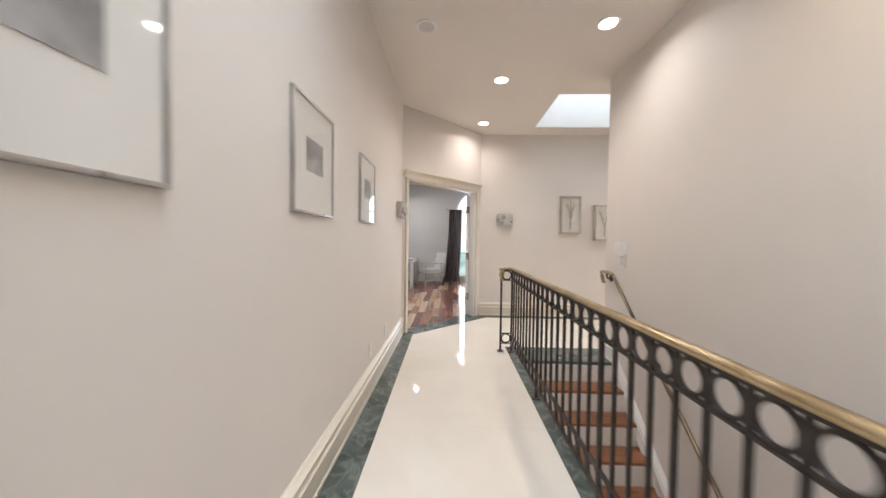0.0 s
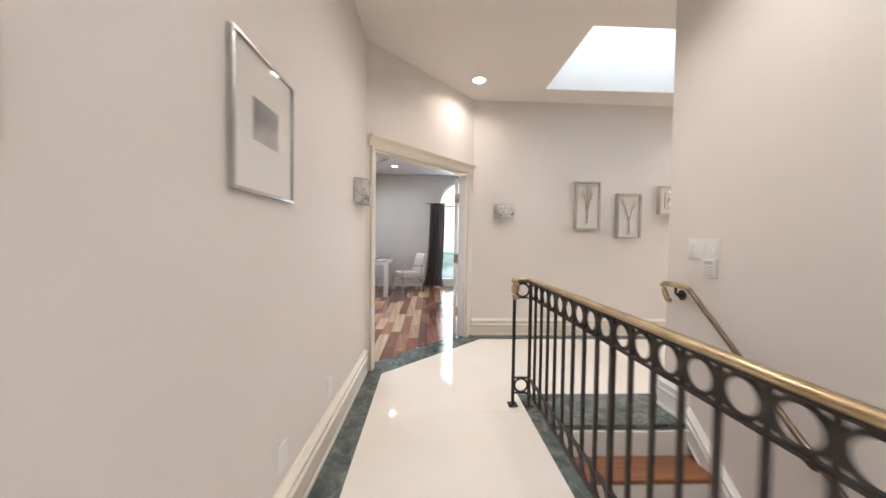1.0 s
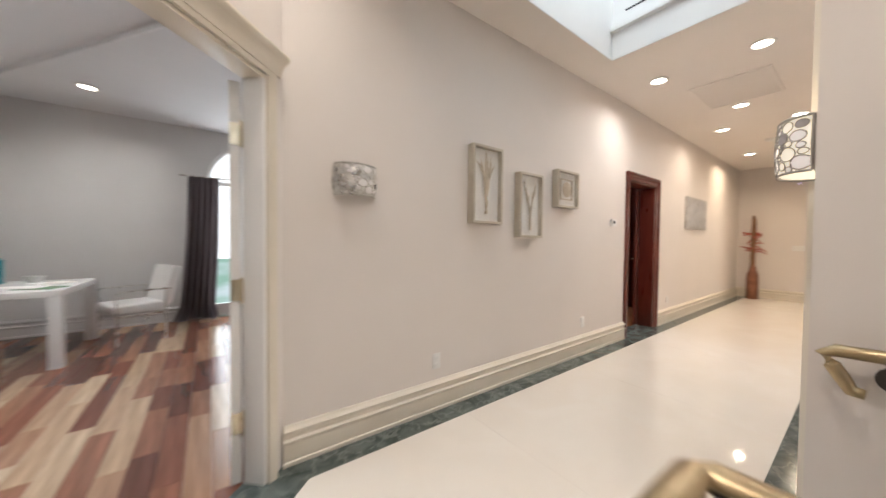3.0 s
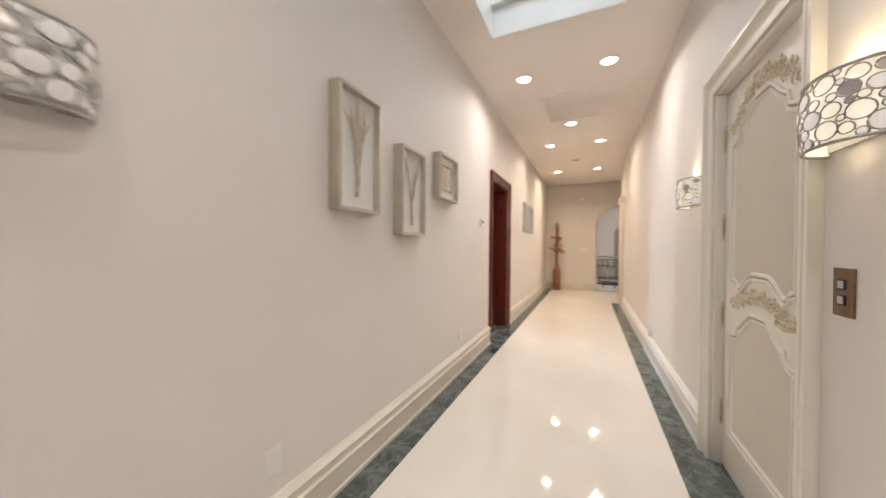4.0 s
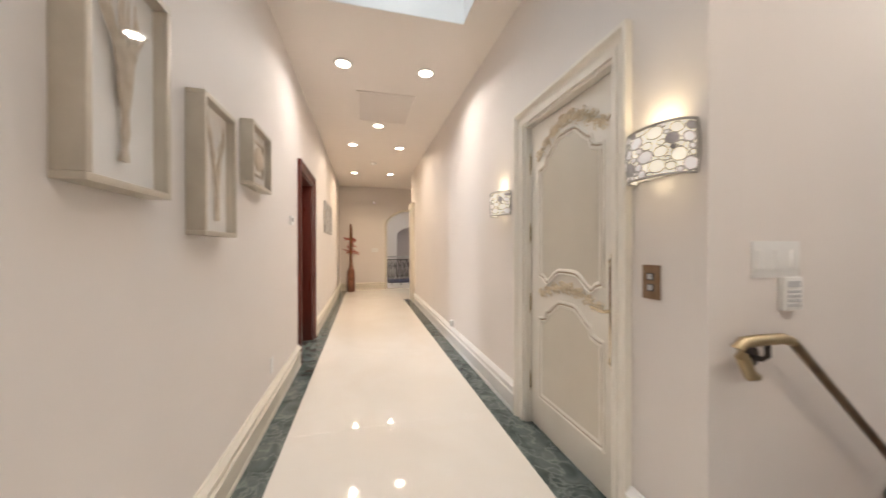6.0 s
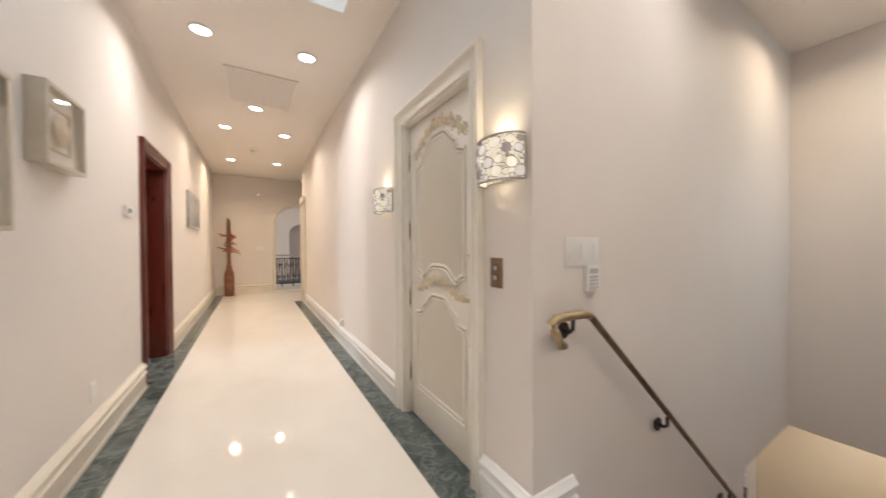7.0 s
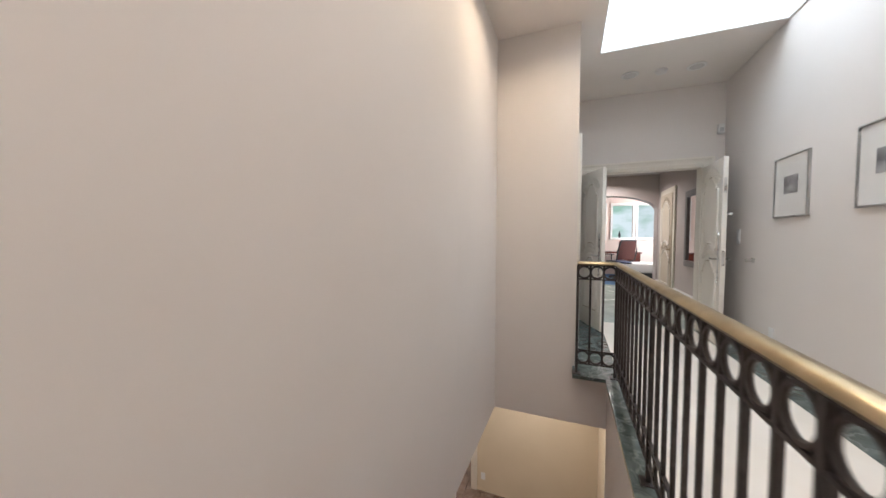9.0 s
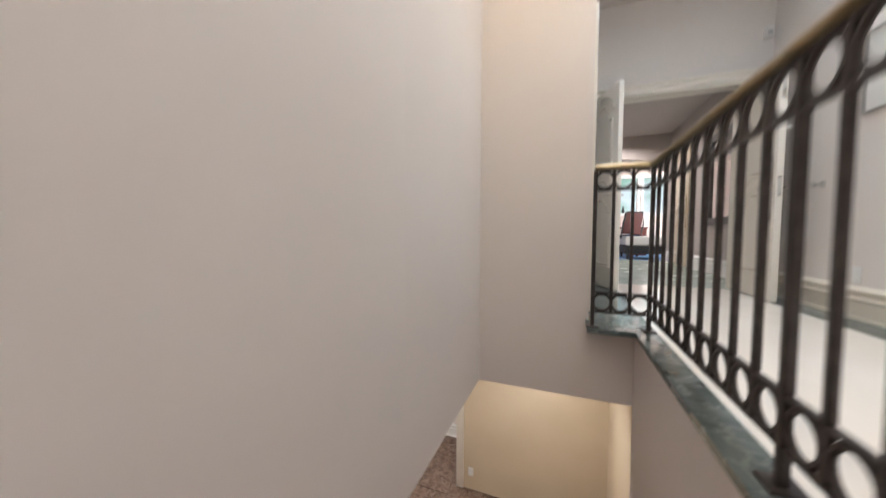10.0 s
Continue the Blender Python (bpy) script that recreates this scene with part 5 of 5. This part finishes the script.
for z0, z1 in ((0.2, 0.85), (1.05, 1.9)):
    part("raised_panel", boxes((0.12, 0.68, 0.043, 0.056, z0, z1), bevel=0.008), MAHOG, t)
bm = bmesh.new()
lathe(bm, [(0.026, 0.045), (0.026, 0.05), (0.01, 0.055), (0.01, 0.075), (0.028, 0.09), (0.024, 0.108), (0, 0.112)], (0.73, 0, 0.98), 16, "y")
part("knob", bm, GOLD, t)

# ---- behind the ornate door: unseen screens added to keep daylight out ----
solid("door_light_block", boxes((1.31, 2.6, -0.9, -0.8, -0.3, CZ), (2.5, 2.6, -0.8, -0.14, -0.3, CZ)), WALL, "plain unseen screen behind the ornate door that keeps daylight out", "wall")

# ---- the gallery beyond the arched opening ----
solid("floor_gallery", boxes((10.15, 14.0, -3.0, 2.4, -0.06, 0.0)), CREAM, "cream marble gallery floor", "floor")
wall("wall_gallery_far", (14.0, 2.4), (14.0, -3.0), 0.12, -0.03, 3.0, WALL, "pale gallery wall with an arch", holes=[(2.67, 4.3, 0.0, 1.75, 0.42)])
wall("wall_gallery_north", (10.15, 2.4), (14.0, 2.4), 0.1, -0.03, 3.0, WALL, "pale gallery wall")
wall("wall_gallery_south", (14.0, -3.0), (10.15, -3.0), 0.1, -0.03, 3.0, WALL, "pale gallery wall")
solid("wall_gallery_niche", boxes((14.6, 14.7, -2.6, 0.6, 0, 2.6)), MAUVE, "grey wall behind the gallery arch", "wall")
solid("ceiling_gallery", boxes((10.15, 14.7, -3.1, 2.5, 3.0, 3.06)), CEIL, "white gallery ceiling", "ceiling")
t = thing("gallery_balustrade", "curved dark iron balustrade with bright scrolls round the gallery stairs", "railing", Matrix.Translation((10.95, -0.1, 0)))
arc = lambda a, z, r=0.62: (0.62 - r * math.cos(a), -r * math.sin(a) * 1.15, z)
sweep = [radians(-75 + 150 * i / 48) for i in range(49)]
for z, r, m in ((0.10, 0.013, IRON), (0.86, 0.012, IRON), (0.95, 0.024, STEEL)):
    bm = bmesh.new()
    tube(bm, [arc(a, z) for a in sweep], r, 8)
    part("rail_bar", bm, m, t)
for k, a in enumerate(sweep[::2]):
    bm = bmesh.new()
    tube(bm, [arc(a, 0.0 if k % 4 == 0 else 0.10), arc(a, 0.86)], 0.016, 6)
    part("post" if k % 4 == 0 else "baluster", bm, IRON, t)
for k, (a, b) in enumerate(zip(sweep[::2], sweep[2::2])):
    for lo, hi in ((0.13, 0.48), (0.48, 0.84)):
        bm = bmesh.new()
        e, g = (a, b) if k % 2 else (b, a)
        tube(bm, [arc(e + (g - e) * q / 8, lo + (hi - lo) * (q / 8 + 0.16 * math.sin(q / 8 * 2 * math.pi))) for q in range(9)], 0.013, 6)
        part("scroll_bar", bm, STEEL if (k + (lo > 0.4)) % 2 else IRON, t)
t = thing("stair_well_rug", "dark patterned rug on the gallery floor", "rug", Matrix.Translation((12.2, -0.5, 0)))
part("pile", boxes((-0.6, 0.8, -0.9, 0.7, 0, 0.012), bevel=0.004, segs=1), NAVY, t)
part("fringe", boxes((-0.64, -0.6, -0.9, 0.7, 0, 0.006)), LINEN, t)

# tall floor vase in the corridor corner
t = thing("floor_vase", "tall copper brown floor vase in the corridor corner", "vase", Matrix.Translation((9.74, 1.46, 0)))
bm = bmesh.new()
lathe(bm, [(0.10, 0), (0.108, 0.02), (0.108, 0.50), (0.102, 0.57), (0.08, 0.63), (0.06, 0.68), (0.058, 0.74), (0.064, 0.75)])
part("vase_body", bm, RUST, t)
bm = bmesh.new()
tube(bm, [(0, 0, 0.6), (0.01, 0.005, 1.0), (-0.005, 0.0, 1.45), (0.005, 0.0, 1.82), (0.0, 0.012, 1.93)], [0.045, 0.042, 0.05, 0.04, 0.022], 8)
part("branch", bm, WICK, t, "thick dry upright stem")
rnd = random.Random(5)
for k in range(26):
    bm = bmesh.new()
    a, z = rnd.uniform(0, 6.28), rnd.uniform(1.05, 1.5)
    r = rnd.uniform(0.13, 0.25)
    tube(bm, [(0, 0, z), (r * 0.5 * math.cos(a), r * 0.5 * math.sin(a), z + 0.03), (r * 0.8 * math.cos(a), r * math.sin(a), z + rnd.uniform(-0.04, 0.08))], [0.016, 0.017, 0.009], 5)
    part("twig", bm, RED, t, "short red twig")

# ---- the suite behind the double doors ----
wall("wall_suite_west", (-1.38, -8.94), (-1.38, -5.44), 0.12, -0.03, 2.6, MAUVE, "mauve grey suite wall")
wall("wall_suite_east", (1.6, -5.44), (1.6, -8.94), 0.12, -0.03, 2.6, MAUVE, "mauve grey suite wall")
wall("wall_suite_arch", (1.72, -8.94), (-1.5, -8.94), 0.3, -0.03, 2.6, MAUVE, "mauve grey wall with a wide arched opening", holes=[(0.86, 3.08, -0.03, 1.80, 0.36)])
solid("ceiling_suite", boxes((-1.6, 1.8, -9.24, -5.44, 2.6, 2.66)), MAUVE, "mauve grey suite ceiling", "ceiling")
solid("floor_suite", boxes((-1.6, 1.8, -9.24, -5.28, -0.06, -0.002)), AQUA, "pale polished suite floor", "floor")
solid("wall_suite_head", boxes((0.56, 1.72, -5.44, -5.28, -0.03, 2.66)), MAUVE, "mauve grey suite wall by the doorway", "wall")
# the hole in the west wall is out of view, added for the fill light
wall("wall_office_west", (-3.0, -11.94), (-3.0, -9.24), 0.1, -0.03, 2.5, PINKW, "blush painted office wall with an unseen opening for added light", holes=[(0.55, 2.15, 1.17, 2.18)])
solid("wall_office_east", boxes((2.5, 2.6, -11.94, -9.24, -0.03, 2.5)), PINKW, "blush painted office wall", "wall")
solid("wall_office_front", boxes((-3.1, -1.5, -9.34, -9.24, -0.03, 2.5), (1.72, 2.6, -9.34, -9.24, -0.03, 2.5)), PINKW, "blush painted office wall", "wall")
wall("wall_office_back", (2.6, -11.84), (-3.1, -11.84), 0.12, -0.03, 2.5, PINKW, "blush painted office wall with low windows", holes=[(2.55, 3.15, 1.17, 2.18), (3.38, 3.94, 1.17, 2.18), (4.08, 4.62, 1.17, 2.18)])
solid("ceiling_office", boxes((-3.1, 2.6, -11.94, -9.24, 2.5, 2.56)), PINKW, "pale office ceiling", "ceiling")
solid("floor_office", boxes((-3.1, 2.6, -11.94, -9.24, -0.06, -0.002)), BLUEC, "blue carpeted office floor", "floor")
downlight(-0.3, -8.24, True, 2.6, 34)
for k, (a, b) in enumerate(((-0.55, 0.05), (-1.34, -0.78), (-2.02, -1.48))):
    w = thing("window_%d" % (k + 2), "white framed office window onto the garden", "window", Matrix.Translation(((a + b) / 2, -11.84, 0)), "office windows", "structure")
    h = (b - a) / 2
    part("window_frame", boxes((-h - 0.06, h + 0.06, -0.02, 0.03, 2.18, 2.26), (-h - 0.06, h + 0.06, -0.02, 0.05, 1.10, 1.17), (-h - 0.06, -h, -0.02, 0.03, 1.17, 2.18), (h, h + 0.06, -0.02, 0.03, 1.17, 2.18), bevel=0.004), WHITE, w)
t = thing("wall_mirror", "large mirror in a broad dark grey wooden frame", "mirror", on_wall((-1.38, -8.94), (-1.38, -5.44), 2.40, 1.32))
part("frame", boxes((-0.46, 0.46, -0.045, 0, 0.53, 0.63), (-0.46, 0.46, -0.045, 0, -0.63, -0.53), (-0.46, -0.36, -0.045, 0, -0.53, 0.53), (0.36, 0.46, -0.045, 0, -0.53, 0.53), bevel=0.008), GREYF, t)
part("mirror_glass", boxes((-0.36, 0.36, -0.02, -0.008, -0.53, 0.53)), MIRROR, t)
t = thing("suite_door", "closed beige panelled door in the suite", "door", on_wall((-1.38, -8.94), (-1.38, -5.44), 0.42), kind="structure")
ornate_leaf(t, 0.8, 2.05, -0.05, -0.005, (-1,), TAN, 0.74, BRASS, TAN, True, TAN)
part("architrave", boxes((-0.1, 0.0, -0.035, 0, 0, 2.06), (0.8, 0.9, -0.035, 0, 0, 2.06), (-0.1, 0.9, -0.035, 0, 2.06, 2.16), bevel=0.006), TRIM, t)
skirting((-1.38, -8.94), (-1.38, -8.62), material=WHITE), skirting((-1.38, -7.62), (-1.38, -5.44), material=WHITE)


def office_chair():
    t = thing("office_chair", "black office chair with a red mesh back on castors", "office chair", Matrix.Translation((-0.80, -10.3, 0)) @ Matrix.Rotation(radians(28), 4, "Z") @ Matrix.Diagonal((1.03, 1.03, 1.03, 1)))
    part("seat", boxes((-0.24, 0.24, -0.24, 0.24, 0.44, 0.52), bevel=0.03, segs=3), DARK, t)
    b = boxes((-0.23, 0.23, -0.025, 0.025, 0, 0.5), bevel=0.02, segs=3)
    bmesh.ops.rotate(b, verts=b.verts[:], matrix=Matrix.Rotation(radians(-11.54), 3, "X"))
    bmesh.ops.translate(b, verts=b.verts[:], vec=(0, 0.22, 0.56))
    part("backrest", b, REDM, t)
    bm = bmesh.new()
    tube(bm, [(-0.25, 0.24, 0.55), (-0.26, 0.3, 0.8), (-0.2, 0.34, 1.06), (0.2, 0.34, 1.06), (0.26, 0.3, 0.8), (0.25, 0.24, 0.55)], 0.018, 8)
    part("back_frame", bm, DARK, t)
    for s in (-1, 1):
        bm = bmesh.new()
        tube(bm, [(s * 0.25, 0.1, 0.47), (s * 0.3, 0.1, 0.5), (s * 0.3, 0.1, 0.68)], 0.015, 8)
        box(bm, s * 0.3 - 0.035, s * 0.3 + 0.035, -0.12, 0.16, 0.68, 0.71)
        part("armrest", bm, DARK, t)
    bm = bmesh.new()
    tube(bm, [(0, 0, 0.09), (0, 0, 0.44)], 0.025, 10)
    part("column", bm, CHROME, t)
    for k in range(5):
        a = 2 * math.pi * k / 5
        bm = bmesh.new()
        tube(bm, [(0, 0, 0.1), (0.28 * math.cos(a), 0.28 * math.sin(a), 0.075)], [0.025, 0.015], 8)
        leg = part("leg", bm, DARK, t)
        bm = bmesh.new()
        lathe(bm, [(0.03, -0.012), (0.034, 0), (0.03, 0.012)], (0.28 * math.cos(a), 0.28 * math.sin(a), 0.035), 14, "x")
        part("castor", bm, DARK, leg)


office_chair()
t = thing("office_desk", "dark stained wooden office desk below the windows", "desk", Matrix.Translation((-0.6, -11.29, 0)))
part("desktop", boxes((-0.85, 0.75, -0.35, 0.35, 0.71, 0.75), bevel=0.004), MAHOG, t)
for x in (-0.82, 0.4):
    ped = part("pedestal", boxes((x, x + 0.34, -0.32, 0.32, 0.0, 0.71), bevel=0.004), MAHOG, t)
    for z in (0.08, 0.3, 0.52):
        part("drawer", boxes((x + 0.02, x + 0.32, 0.32, 0.335, z, z + 0.19), bevel=0.004), MAHOG, ped)
t = thing("small_figure_vase", "small dark vase on the window sill", "vase", Matrix.Translation((-0.98, -11.81, 1.17)))
bm = bmesh.new()
lathe(bm, [(0.025, 0), (0.04, 0.05), (0.03, 0.12), (0.015, 0.16), (0.022, 0.2)])
part("vase_body", bm, DARK, t)
t = thing("daybed", "white upholstered daybed with a navy blanket", "bed", Matrix.Translation((-1.25, -9.89, 0)))
part("base", boxes((-0.6, 0.55, -0.45, 0.45, 0.12, 0.3), bevel=0.01), DARK, t)
part("mattress", boxes((-0.6, 0.55, -0.45, 0.45, 0.3, 0.52), bevel=0.05, segs=4), LINEN, t)
for x in (-0.55, 0.5):
    for y in (-0.4, 0.4):
        part("leg", boxes((x - 0.02, x + 0.02, y - 0.02, y + 0.02, 0, 0.12)), DARK, t)
t = thing("navy_blanket", "folded navy blanket laid over the daybed", "blanket", Matrix.Translation((-0.82, -9.89, 0.52)))
part("folds", boxes((-0.14, 0.14, -0.46, 0.46, 0, 0.03), bevel=0.012, segs=3), NAVY, t)
# bright distance outside the windows
solid("backdrop_garden", boxes((-2.5, 2.8, 6.9, 6.95, 0.9, 4.0)), SKYGLOW, "overexposed bright sky beyond the garden window", "backdrop")
solid("backdrop_hedge", boxes((-2.5, 2.8, 6.9, 6.95, -0.5, 0.9)), GARDEN, "hazy green garden beyond the window", "backdrop")
solid("backdrop_office", boxes((-2.6, 1.6, -12.7, -12.65, 0.2, 2.6)), GARDEN, "hazy pale green garden beyond the office windows", "backdrop")
solid("backdrop_library", boxes((5.0, 5.9, 5.3, 5.35, 0.2, 2.6)), SKYGLOW, "bright sky beyond the library window", "backdrop")
# unseen sheet added over the whole, so that no daylight leaks in between the rooms
solid("light_block_top", boxes((-3.4, 14.6, -12.7, 6.6, 4.75, 4.85)), WHITE, "flat unseen sheet over the rooms that blocks daylight", "roof")

# unseen recessed lights, added to brighten the walls of the lower hall
for x, y in ((0.9, -4.5), (2.8, -4.2), (2.6, -5.7)):
    downlight(x, y, True, -0.53, 15.5)
